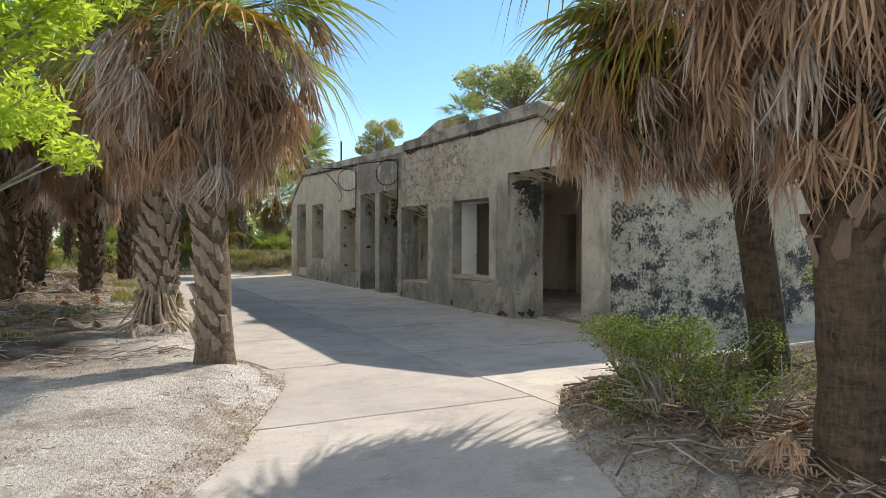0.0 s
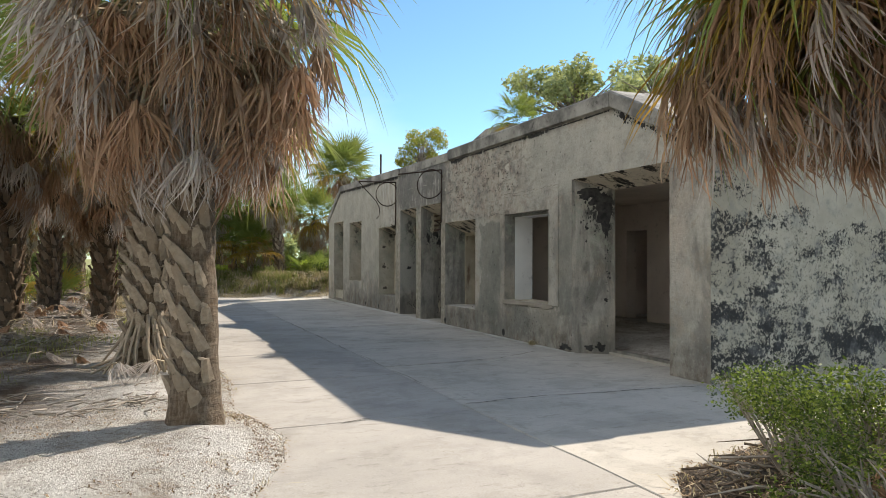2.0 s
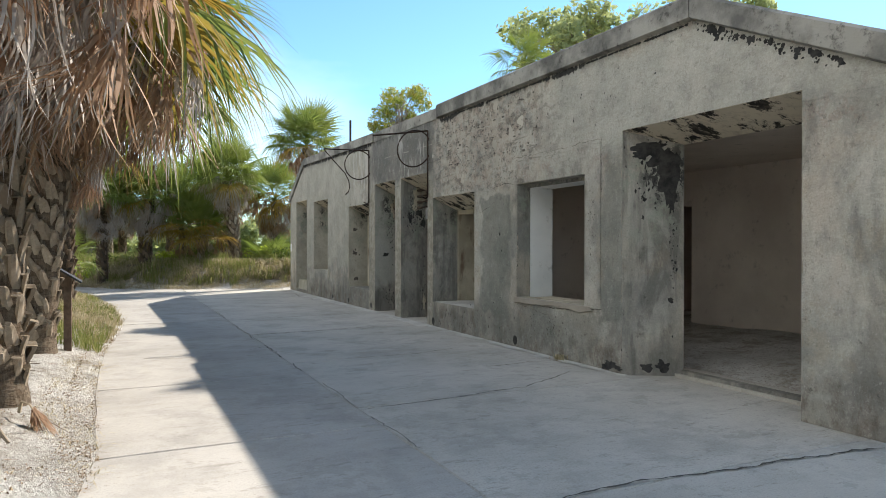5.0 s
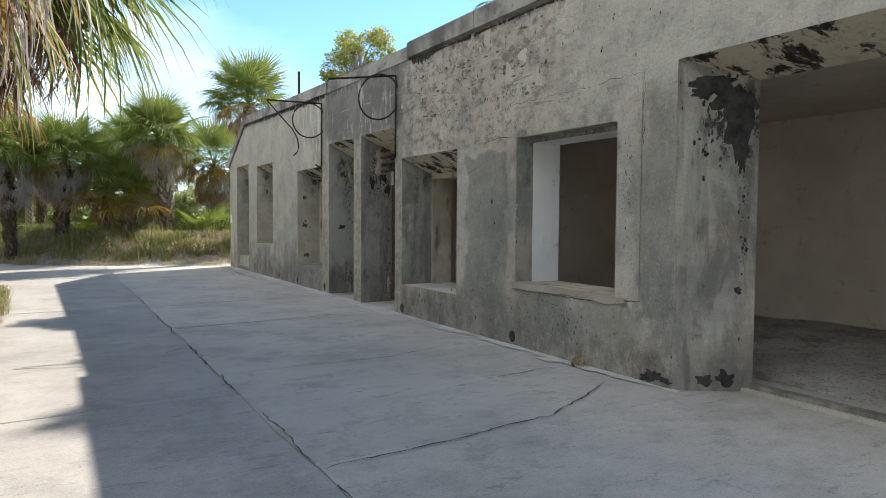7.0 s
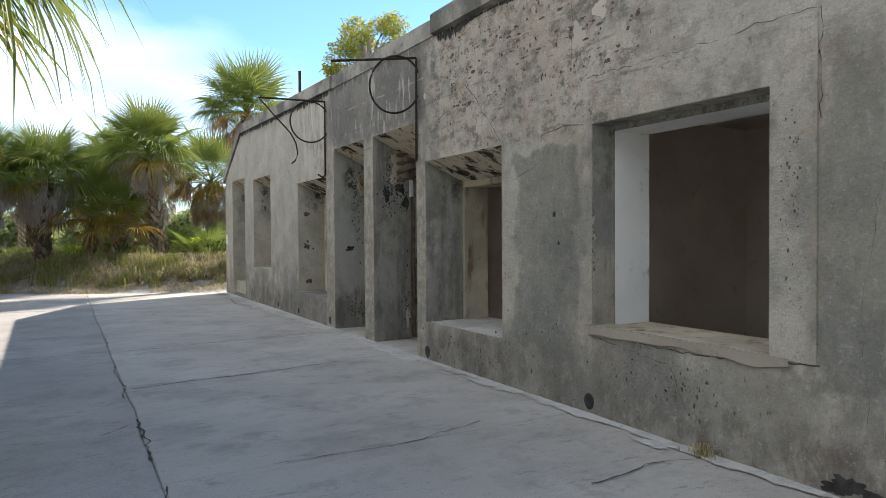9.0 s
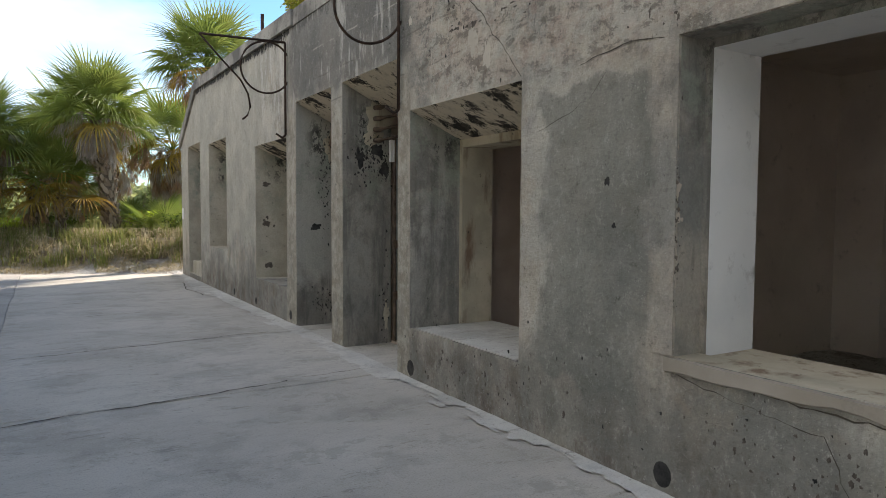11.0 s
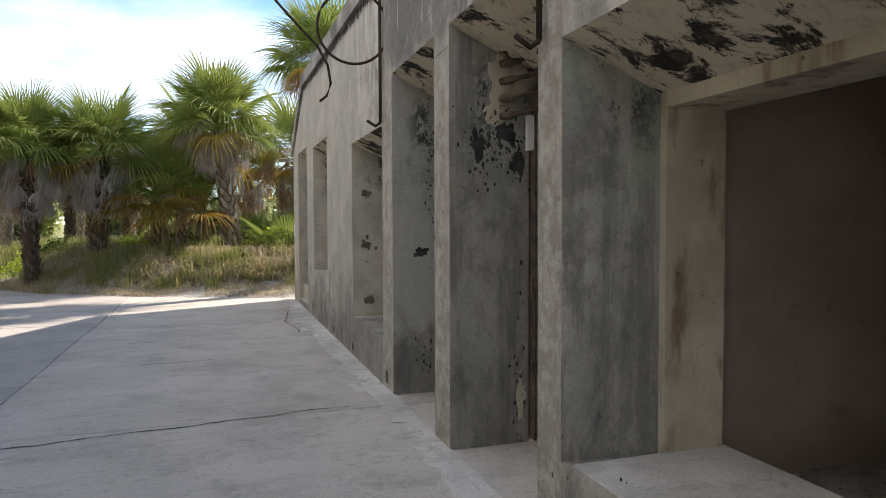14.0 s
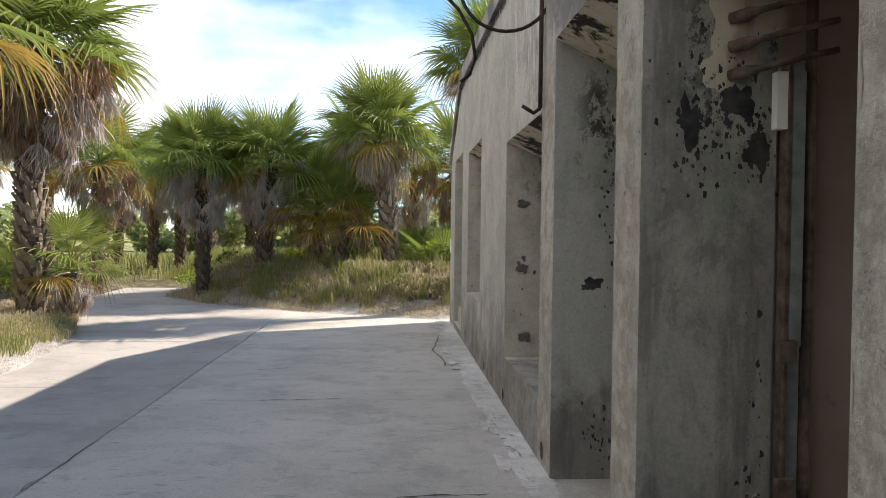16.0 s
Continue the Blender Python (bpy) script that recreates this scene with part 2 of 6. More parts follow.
            col = k.mix(k.math("MULTIPLY", pier, bare), col, k.mix(k.ramp(k.noise(7, 8, 0.7), 0.45, 0.58), (0.29, 0.26, 0.21), (0.43, 0.40, 0.335)))
        # smooth cool cement coats with wavy edges, between the windows and by the doorway
        dark_cool = k.mix(k.ramp(k.noise(1.9, 10, 0.7, seed=(3, 3, 1)), 0.40, 0.60), (0.165, 0.17, 0.148), (0.25, 0.25, 0.22))
        wz = k.math("ADD", k.axis("Z"), wob)
        wy = k.math("ADD", k.axis("Y"), k.ramp(k.noise(1.6, 8, 0.6, seed=(8, 1, 1)), 0.3, 0.7, -0.14, 0.14))
        coat = k.math("MULTIPLY", k.math("MULTIPLY", k.ramp(wz, 0.50, 0.56), k.ramp(wz, 2.56, 2.50)), k.math("MULTIPLY", k.ramp(wy, 10.95, 11.03), k.ramp(wy, 11.98, 11.90)))
        coat2 = k.math("MULTIPLY", k.math("MULTIPLY", k.ramp(wz, 0.62, 0.72), k.ramp(wz, 3.35, 3.1)), k.math("MULTIPLY", k.ramp(wy, 8.02, 8.12), k.ramp(wy, 8.76, 8.68)))
        coat3 = k.math("MULTIPLY", k.math("MULTIPLY", k.ramp(wz, 0.16, 0.22), k.ramp(wz, 0.78, 0.70)), k.math("MULTIPLY", k.ramp(wy, 8.6, 8.8), k.ramp(wy, 12.3, 11.9)))
        col = k.mix(k.math("MULTIPLY", coat, 0.78), col, dark_cool)
        col = k.mix(k.math("MULTIPLY", coat2, 0.72), col, dark_cool)
        col = k.mix(k.math("MULTIPLY", coat3, 0.45), col, dark_cool)
        # a chalky rim where the coat ends, seams of the boards, pink bare patches
        rim = k.math("MULTIPLY", k.math("MULTIPLY", k.ramp(wz, 2.46, 2.53), k.ramp(wz, 2.66, 2.57)), k.math("MULTIPLY", k.ramp(k.axis("Y"), 10.9, 11.0), k.ramp(k.axis("Y"), 12.2, 12.1)))
        col = k.mix(k.math("MULTIPLY", rim, 0.5), col, (0.46, 0.43, 0.37))
        for zz in (2.98, 3.34, 3.70):
            zw = k.math("ADD", k.axis("Z"), k.ramp(k.noise(0.9, 3, 0.5, seed=(zz, 0, 0)), 0.3, 0.7, -0.03, 0.03))
            seam = k.math("MULTIPLY", k.math("MULTIPLY", k.ramp(zw, zz - 0.012, zz), k.ramp(zw, zz + 0.016, zz + 0.004)), k.ramp(k.noise(2.1, 6, 0.7, seed=(zz, 1, 1)), 0.47, 0.52))
            col = k.mix(k.math("MULTIPLY", seam, k.ramp(k.axis("Y"), 17.8, 16.5, 0, 0.55)), col, (0.56, 0.52, 0.45) if zz > 3.5 else (0.11, 0.10, 0.085))
        pink = k.math("MULTIPLY", k.math("MULTIPLY", k.ramp(k.axis("Z"), 2.5, 2.8), k.ramp(k.axis("Y"), 14.0, 13.4)), k.ramp(k.noise(5.5, 10, 0.8, seed=(6, 6, 2)), 0.53, 0.56))
        col = k.mix(k.math("MULTIPLY", pink, 0.55), col, (0.33, 0.25, 0.205))
        calm = k.math("MULTIPLY", k.math("MULTIPLY", k.ramp(wz, 2.75, 3.0), k.ramp(wy, 10.3, 9.6)), k.ramp(wz, 4.15, 4.0))
        col = k.mix(k.math("MULTIPLY", calm, 0.8), col, k.mix(k.ramp(k.noise(1.5, 9, 0.7, seed=(1, 1, 6)), 0.40, 0.60), (0.40, 0.39, 0.34), (0.52, 0.50, 0.435)))
        pale_jamb = k.math("MULTIPLY", k.math("MULTIPLY", k.ramp(wy, 8.80, 8.86), k.ramp(wy, 9.08, 9.02)), k.ramp(wz, 0.72, 0.82))
        col = k.mix(k.math("MULTIPLY", pale_jamb, 0.5), col, (0.50, 0.47, 0.41))
        up = k.math("MULTIPLY", k.math("MULTIPLY", k.ramp(wz, 2.6, 2.8), k.ramp(wy, 14.0, 13.7)), k.ramp(wy, 9.3, 10.4, 0.25, 1.0))
        dab = k.noise(5.5, 11, 0.76, squash=(1, 0.8, 1.5), seed=(4, 7, 2))
        col = k.mix(k.math("MULTIPLY", up, k.ramp(dab, 0.535, 0.565, 0, 0.62)), col, (0.13, 0.118, 0.10))
        col = k.mix(k.math("MULTIPLY", up, k.ramp(dab, 0.455, 0.425, 0, 0.5)), col, (0.56, 0.51, 0.44))
    speck = k.ramp(k.noise(9.0, 10, 0.75, seed=(5, 5, 5)), 0.64 - 0.04 * mould, 0.70)
    col = k.mix(k.math("MULTIPLY", speck, 0.75), col, (0.05, 0.047, 0.042))
    grain = k.noise(55, 4, 0.7)
    col = k.mix(k.ramp(grain, 0.3, 0.7, 0.0, 0.28), col, (0.08, 0.08, 0.075))
    grit = k.noise(38, 5, 0.8, seed=(2, 9, 2))
    stipple = k.noise(15, 8, 0.8, squash=(1, 1, 0.8), seed=(9, 9, 9))
    part = 1.0 if drip else 0.35
    col = k.mix(k.ramp(stipple, 0.56, 0.60, 0.0, 0.28 * part), col, (0.105, 0.098, 0.085))
    col = k.mix(k.ramp(stipple, 0.43, 0.40, 0.0, 0.20 * part), col, (0.58, 0.56, 0.50))
    col = k.mix(k.ramp(grit, 0.62, 0.67, 0.0, 0.5 * part), col, (0.56, 0.54, 0.49))
    col = k.mix(k.ramp(grit, 0.36, 0.31, 0.0, 0.55 * part), col, (0.06, 0.055, 0.048))
    k.base(col)
    pits = k.ramp(k.voronoi(9), 0.0, 0.11)
    n1 = k.bump(k.noise(2.5, 12, 0.72), 0.65, 0.06)
    n2 = k.bump(pits, 0.25, 0.012, n1)
    k.bump(grain, 0.35, 0.004, n2)
    return k.m


M_WALL = wall_material("concrete_wall", (0.53, 0.505, 0.44), (0.31, 0.30, 0.268), (0.52, 0.45, 0.37), 1.0)
M_REVEAL = wall_material("concrete_reveal", (0.50, 0.475, 0.42), (0.27, 0.265, 0.24), (0.50, 0.44, 0.36), 1.0, False)


def coping_material():
    k = Mat("concrete_coping", 0.95)
    col = k.mix(k.ramp(k.noise(1.2, 6, 0.65), 0.4, 0.6), (0.13, 0.125, 0.115), (0.34, 0.325, 0.29))
    col = k.mix(k.ramp(k.noise(7, 8, 0.75), 0.55, 0.68, 0, 0.85), col, (0.05, 0.047, 0.042))
    k.base(col)
    k.bump(k.noise(14, 8, 0.7), 0.5, 0.02)
    return k.m


M_COPING = coping_material()


def beige_material():
    k = Mat("rust_stained_beige_render", 0.9)
    col = k.mix(k.ramp(k.noise(1.6, 6, 0.6), 0.4, 0.6), (0.38, 0.34, 0.26), (0.53, 0.475, 0.365))
    st = k.ramp(k.noise(3.5, 7, 0.65, squash=(1.4, 1.4, 0.35)), 0.52, 0.66)
    col = k.mix(k.math("MULTIPLY", st, 0.85), col, (0.17, 0.105, 0.07))
    col = k.mix(k.ramp(k.noise(12, 8, 0.75), 0.62, 0.68, 0, 0.7), col, (0.05, 0.04, 0.035))
    k.base(col)
    k.bump(k.noise(16, 8, 0.7), 0.5, 0.012)
    return k.m


M_BEIGE = beige_material()


def soffit_material():
    """Board-marked underside with black and pale streaks."""
    k = Mat("concrete_soffit", 0.95)
    st = k.noise(2.4, 11, 0.76, squash=(0.85, 1.2, 0.7), dist=0.4)
    col = k.mix(k.ramp(st, 0.445, 0.485), (0.035, 0.03, 0.026), (0.62, 0.55, 0.43))
    col = k.mix(k.ramp(k.noise(9, 7, 0.7), 0.5, 0.7, 0, 0.5), col, (0.22, 0.19, 0.15))
    k.base(col)
    k.bump(st, 0.8, 0.04)
    return k.m


M_SOFFIT = soffit_material()


def painted_material():
    """White paint on the end wall, flaking and black with mould in patches."""
    k = Mat("mouldy_white_paint", 0.85)
    col = k.mix(k.ramp(k.noise(1.1, 5, 0.6), 0.4, 0.6), (0.44, 0.39, 0.295), (0.57, 0.515, 0.40))
    blot = k.noise(20.0, 10, 0.8, squash=(1, 1, 0.9))
    where = k.ramp(k.noise(1.5, 6, 0.65, squash=(1, 1, 1.6), seed=(2, 8, 1)), 0.38, 0.62, -0.07, 0.18)
    low = k.ramp(k.axis("Z"), 2.5, 0.3, -0.09, 0.045)
    lim = k.math("ADD", k.math("ADD", blot, where), low)
    col = k.mix(k.ramp(lim, 0.57, 0.61), col, (0.05, 0.047, 0.043))
    grey = k.ramp(k.noise(3.1, 8, 0.7, seed=(4, 4, 4)), 0.52, 0.66, 0, 0.65)
    col = k.mix(grey, col, (0.27, 0.26, 0.235))
    band = k.math("MULTIPLY", k.ramp(k.axis("Z"), 0.15, 0.4), k.ramp(k.axis("Z"), 2.3, 1.5))
    fine = k.ramp(k.noise(15.0, 9, 0.8, seed=(6, 1, 6)), 0.53, 0.57)
    col = k.mix(k.math("MULTIPLY", k.math("MULTIPLY", fine, band), 0.8), col, (0.07, 0.07, 0.068))
    k.base(col)
    k.bump(blot, 0.5, 0.02)
    return k.m


M_PAINTED = painted_material()


def plaster_material(name, a, b):
    k = Mat(name, 0.9)
    col = k.mix(k.ramp(k.noise(0.9, 6, 0.6), 0.4, 0.62), a, b)
    col = k.mix(k.ramp(k.noise(5, 8, 0.7), 0.58, 0.72, 0, 0.5), col, (0.16, 0.14, 0.12))
    k.base(col)
    k.bump(k.noise(20, 6, 0.7), 0.3, 0.01)
    return k.m


M_PLASTER = plaster_material("stained_room_plaster", (0.56, 0.49, 0.42), (0.66, 0.59, 0.51))
# room plaster in a darker brown that carries the gloom of the unlit casemate
M_UNLIT_PLASTER = plaster_material("shade_brown_plaster", (0.36, 0.29, 0.24), (0.46, 0.38, 0.32))
M_JAMB = plaster_material("pale_jamb_paint", (0.66, 0.67, 0.66), (0.76, 0.76, 0.74))


def stain_and_hole_material():
    """Black tar-like mould stain over concrete, with a ragged edge; also the flat dark of holes."""
    k = Mat("black_mould_and_hole_dark", 0.8)
    k.base(k.mix(k.ramp(k.noise(6, 8, 0.7), 0.4, 0.62), (0.018, 0.018, 0.018), (0.06, 0.058, 0.055)))
    k.bump(k.noise(18, 8, 0.7), 0.4, 0.01)
    return k.m


M_BLACK = stain_and_hole_material()


def slab_material(name, a, b, streak):
    k = Mat(name, 0.93)
    col = k.mix(k.ramp(k.noise(0.5, 6, 0.62), 0.36, 0.64), a, b)
    sm = k.ramp(k.noise(2.6, 8, 0.7, squash=(0.45, 1.3, 1)), 0.5, 0.72)
    col = k.mix(k.math("MULTIPLY", sm, streak), col, (0.20, 0.175, 0.15))
    blot = k.ramp(k.noise(1.1, 9, 0.72, seed=(4, 1, 1)), 0.50, 0.60)
    col = k.mix(k.math("MULTIPLY", blot, 0.26), col, (0.17, 0.16, 0.145))
    pale = k.ramp(k.noise(3.4, 9, 0.75, squash=(0.6, 1.2, 1), seed=(9, 9, 1)), 0.60, 0.68)
    col = k.mix(k.math("MULTIPLY", pale, 0.4), col, (0.56, 0.54, 0.49))
    peb = k.noise(70, 5, 0.75)
    col = k.mix(k.ramp(peb, 0.5, 0.72, 0, 0.4), col, (0.12, 0.11, 0.10))
    col = k.mix(k.ramp(peb, 0.46, 0.28, 0, 0.35), col, (0.62, 0.58, 0.52))
    col = k.mix(k.ramp(k.object_random(), 0, 1, 0.0, 0.22), col, (0.24, 0.23, 0.21))
    scuff = k.noise(5.5, 11, 0.82, squash=(0.5, 1.5, 1), seed=(3, 6, 1))
    col = k.mix(k.ramp(scuff, 0.57, 0.61, 0, 0.45), col, (0.17, 0.155, 0.13))
    chips = k.noise(24, 6, 0.8, seed=(7, 3, 5))
    col = k.mix(k.ramp(chips, 0.60, 0.65, 0, 0.55), col, (0.13, 0.12, 0.105))
    col = k.mix(k.ramp(chips, 0.38, 0.33, 0, 0.45), col, (0.66, 0.63, 0.57))
    spall = k.ramp(k.noise(1.5, 12, 0.78, seed=(11, 2, 4)), 0.565, 0.58, 0, 0.35)
    col = k.mix(spall, col, (0.27, 0.25, 0.215))
    k.base(col)
    n1 = k.bump(k.noise(3, 8, 0.7), 0.3, 0.02)
    k.bump(peb, 0.45, 0.006, n1)
    return k.m


M_SLAB = slab_material("old_concrete_slab", (0.455, 0.422, 0.365), (0.565, 0.527, 0.463), 0.25)
M_MORTAR = slab_material("pale_mortar", (0.48, 0.455, 0.405), (0.68, 0.655, 0.60), 0.6)
M_PATH = slab_material("path_concrete", (0.365, 0.343, 0.312), (0.465, 0.436, 0.396), 0.25)


def crack_material():
    k = Mat("dirt_in_cracks", 1.0)
    k.base(k.mix(k.noise(12, 4), (0.045, 0.04, 0.033), (0.13, 0.115, 0.095)))
    return k.m


M_CRACK = crack_material()


def sand_material():
    """White shell sand with leaf litter, palm shade painted in, and green where grass grows far off."""
    k = Mat("shell_sand", 1.0)
    col = k.mix(k.ramp(k.noise(0.9, 7, 0.65), 0.36, 0.62), (0.50, 0.48, 0.44), (0.74, 0.72, 0.68))
    fine = k.noise(30, 8, 0.85)
    col = k.mix(k.ramp(fine, 0.53, 0.60, 0, 0.85), col, (0.17, 0.135, 0.10))
    lit = k.ramp(k.noise(2.3, 10, 0.8, seed=(7, 7, 7)), 0.49, 0.60, 0, 0.65)
    col = k.mix(lit, col, (0.26, 0.205, 0.15))
    # brown litter under the left palms, with their canopy shade painted into it
    litter_and_shade = k.math("MULTIPLY", k.math("MULTIPLY", k.ramp(k.axis("X"), 0.9, -0.5), k.ramp(k.math("ADD", k.axis("Y"), k.ramp(k.axis("X"), -1.0, -4.0, 0, 3.0)), 3.8, 5.4)), k.ramp(k.noise(1.6, 9, 0.75, seed=(1, 2, 3)), 0.38, 0.58, 0.6, 1.0))
    col = k.mix(litter_and_shade, col, (0.075, 0.052, 0.036))
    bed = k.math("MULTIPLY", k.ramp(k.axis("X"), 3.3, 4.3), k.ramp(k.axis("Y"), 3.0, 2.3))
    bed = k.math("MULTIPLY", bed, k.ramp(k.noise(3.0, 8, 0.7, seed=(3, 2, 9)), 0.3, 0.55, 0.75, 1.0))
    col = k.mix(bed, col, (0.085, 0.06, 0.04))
    roofz = k.ramp(k.axis("Z"), 3.6, 4.2, 0, 0.7)
    col = k.mix(roofz, col, (0.20, 0.155, 0.10))
    bank = k.math("MULTIPLY", k.ramp(k.axis("Z"), 0.08, 0.22), k.ramp(k.axis("Y"), 27.0, 27.8))
    bank = k.math("MULTIPLY", bank, k.ramp(k.noise(1.7, 9, 0.75, seed=(5, 2, 2)), 0.42, 0.56, 0.35, 0.95))
    col = k.mix(bank, col, (0.13, 0.095, 0.065))
    far = k.math("ADD", k.axis("Y"), k.ramp(k.noise(0.35, 6, 0.7), 0.3, 0.7, -4, 4))
    col = k.mix(k.ramp(far, 33, 40), col, (0.21, 0.21, 0.085))
    k.base(col)
    n1 = k.bump(k.noise(5, 10, 0.8), 1.0, 0.10)
    k.bump(fine, 0.9, 0.02, n1)
    return k.m


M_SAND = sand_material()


def simple(name, a, b, scale=6.0, rough=0.9, bump=0.3, metal=0.0, rnd=None, island=None, through_light=0.0, shade=None):
    k = Mat(name, rough)
    col = k.mix(k.ramp(k.noise(scale, 6, 0.65), 0.35, 0.65), a, b)
    if rnd:
        col = k.mix(k.ramp(k.object_random(), 0.0, 1.0), col, k.mix(0.7, col, rnd))
    if island:
        col = k.mix(k.ramp(k.island_random(), 0.45, 1.0), col, island)
    if shade:
        col = k.mix(k.ramp(k.island_random(), 0.42, 0.05, 0.0, 0.85), col, shade)
    k.base(col)
    k.b.inputs["Metallic"].default_value = metal
    if bump:
        k.bump(k.noise(scale * 4, 5, 0.7), bump, 0.01)
    if through_light:
        tr = k.t.nodes.new("ShaderNodeBsdfTranslucent")
        k.t.links.new(col, tr.inputs["Color"])
        mx = k.t.nodes.new("ShaderNodeMixShader")
        mx.inputs[0].default_value = through_light
        out = k.t.nodes["Material Output"]
        k.t.links.new(k.b.outputs[0], mx.inputs[1])
        k.t.links.new(tr.outputs[0], mx.inputs[2])
        k.t.links.new(mx.outputs[0], out.inputs["Surface"])
    return k.m


def bark_material(name, tone):
    """Dark fibrous palm trunk with leaf-scar rings."""
    k = Mat(name, 0.95)
    rings = k.noise(5.5, 8, 0.72, squash=(0.9, 0.9, 3.2), dist=0.8)
    fibre = k.noise(26, 6, 0.75, squash=(1.3, 1.3, 0.35))
    col = k.mix(k.ramp(rings, 0.38, 0.62), (0.06 * tone, 0.042 * tone, 0.028 * tone), (0.18 * tone, 0.135 * tone, 0.095 * tone))
    col = k.mix(k.ramp(k.noise(3, 7, 0.7), 0.48, 0.62, 0, 0.6), col, (0.13, 0.085, 0.05))
    col = k.mix(k.ramp(fibre, 0.45, 0.65, 0, 0.5), col, (0.30 * tone, 0.25 * tone, 0.19 * tone))
    k.base(col)
    n1 = k.bump(rings, 0.9, 0.04)
    k.bump(fibre, 0.6, 0.012, n1)
    return k.m


M_BARK = bark_material("ringed_palm_bark", 1.0)
# dark fibrous bark at about half tone, the trunks' shade included in the colour
M_BARK_SHADED = bark_material("shade_dark_fibrous_palm_bark", 0.55)
M_PLAIN_BARK = simple("palm_bark", (0.085, 0.058, 0.04), (0.19, 0.15, 0.11), 9, bump=0.8)
M_BOOT = simple("palm_boot", (0.23, 0.175, 0.12), (0.40, 0.33, 0.25), 16, bump=0.9, rnd=(0.17, 0.12, 0.08), island=(0.40, 0.34, 0.26))
M_GREEN = simple("palm_leaf_green", (0.10, 0.17, 0.03), (0.19, 0.275, 0.05), 3, 0.45, 0, rnd=(0.23, 0.26, 0.07), island=(0.28, 0.30, 0.085), through_light=0.42, shade=(0.07, 0.12, 0.03))
M_YELLOW = simple("palm_leaf_yellowing", (0.32, 0.24, 0.035), (0.46, 0.27, 0.05), 3, 0.6, 0, rnd=(0.22, 0.24, 0.05), island=(0.36, 0.17, 0.05), through_light=0.45)
M_DEAD = simple("palm_leaf_dead", (0.25, 0.135, 0.07), (0.40, 0.26, 0.155), 4, 0.75, 0, rnd=(0.32, 0.135, 0.055), island=(0.55, 0.46, 0.36), through_light=0.22, shade=(0.12, 0.065, 0.035))
M_GREY = simple("palm_leaf_bleached", (0.36, 0.315, 0.285), (0.54, 0.49, 0.45), 4, 0.75, 0, rnd=(0.38, 0.30, 0.24), island=(0.66, 0.62, 0.57), through_light=0.22, shade=(0.17, 0.125, 0.10))
M_STALK = simple("palm_stalk_dry", (0.30, 0.24, 0.16), (0.42, 0.36, 0.26), 7, bump=0.3)
M_LEAF = simple("shrub_leaf", (0.05, 0.085, 0.018), (0.12, 0.18, 0.03), 2.5, 0.6, 0, island=(0.24, 0.30, 0.05), through_light=0.42, shade=(0.03, 0.045, 0.012))
M_LEAF_BRIGHT = simple("sunlit_tree_leaf", (0.42, 0.54, 0.05), (0.52, 0.66, 0.07), 2.5, 0.6, 0, island=(0.42, 0.55, 0.09), through_light=0.55)
M_LEAF_GREY = simple("roof_tree_leaf", (0.24, 0.30, 0.14), (0.38, 0.42, 0.20), 1.5, 0.7, 0, island=(0.42, 0.45, 0.18), through_light=0.55)
M_LEAF_GOLD = simple("autumn_tree_leaf", (0.20, 0.30, 0.05), (0.36, 0.38, 0.07), 1.2, 0.7, 0, island=(0.50, 0.40, 0.09), through_light=0.55)
M_TWIG = simple("grey_twig", (0.16, 0.13, 0.10), (0.34, 0.30, 0.25), 9, bump=0.3, island=(0.40, 0.36, 0.31))
M_STRAW = simple("dry_grass", (0.42, 0.35, 0.22), (0.58, 0.50, 0.34), 2, 0.9, 0, island=(0.28, 0.24, 0.12), through_light=0.3)
M_GRASS = simple("green_grass", (0.15, 0.20, 0.05), (0.28, 0.29, 0.09), 1.2, 0.8, 0, island=(0.36, 0.32, 0.14), through_light=0.35)
# flat brown spots of this stand for the shade in small pits
M_POCK = simple("brown_pock_shadow", (0.06, 0.052, 0.045), (0.15, 0.13, 0.11), 14, bump=0.4)
M_IRON = simple("rusted_black_iron", (0.025, 0.02, 0.018), (0.08, 0.05, 0.035), 14, 0.75, 0.5, metal=0.3)
M_RUST = simple("flaking_rust", (0.05, 0.037, 0.03), (0.17, 0.125, 0.095), 10, 0.85, 0.8)
M_STEEL = simple("grey_painted_steel", (0.15, 0.18, 0.175), (0.26, 0.28, 0.27), 10, 0.7, 0.4)
M_WOODPOST = simple("weathered_post", (0.11, 0.08, 0.06), (0.20, 0.15, 0.11), 9, 0.9, 0.5)
M_SIGN = simple("dark_sign_board", (0.03, 0.03, 0.032), (0.07, 0.07, 0.07), 9, 0.5, 0.1)
M_WHITE = simple("white_notice", (0.68, 0.68, 0.66), (0.78, 0.78, 0.76), 9, 0.6, 0.1)


# ---- mesh helpers ----
def mesh_from(name, verts, faces, mats, index=None, smooth=False):
    me = bpy.data.meshes.new(name)
    me.from_pydata([tuple(v) for v in verts], [], faces)
    for m in (mats if isinstance(mats, (list, tuple)) else [mats]):
        me.materials.append(m)
    if index is not None:
        me.polygons.foreach_set("material_index", index)
    if smooth:
        me.polygons.foreach_set("use_smooth", [True] * len(me.polygons))
    me.update()
    return me


def child(name, data, parent, label=""):
    ob = new(name, data)
    ob.parent = parent
    return tagged(ob, label)


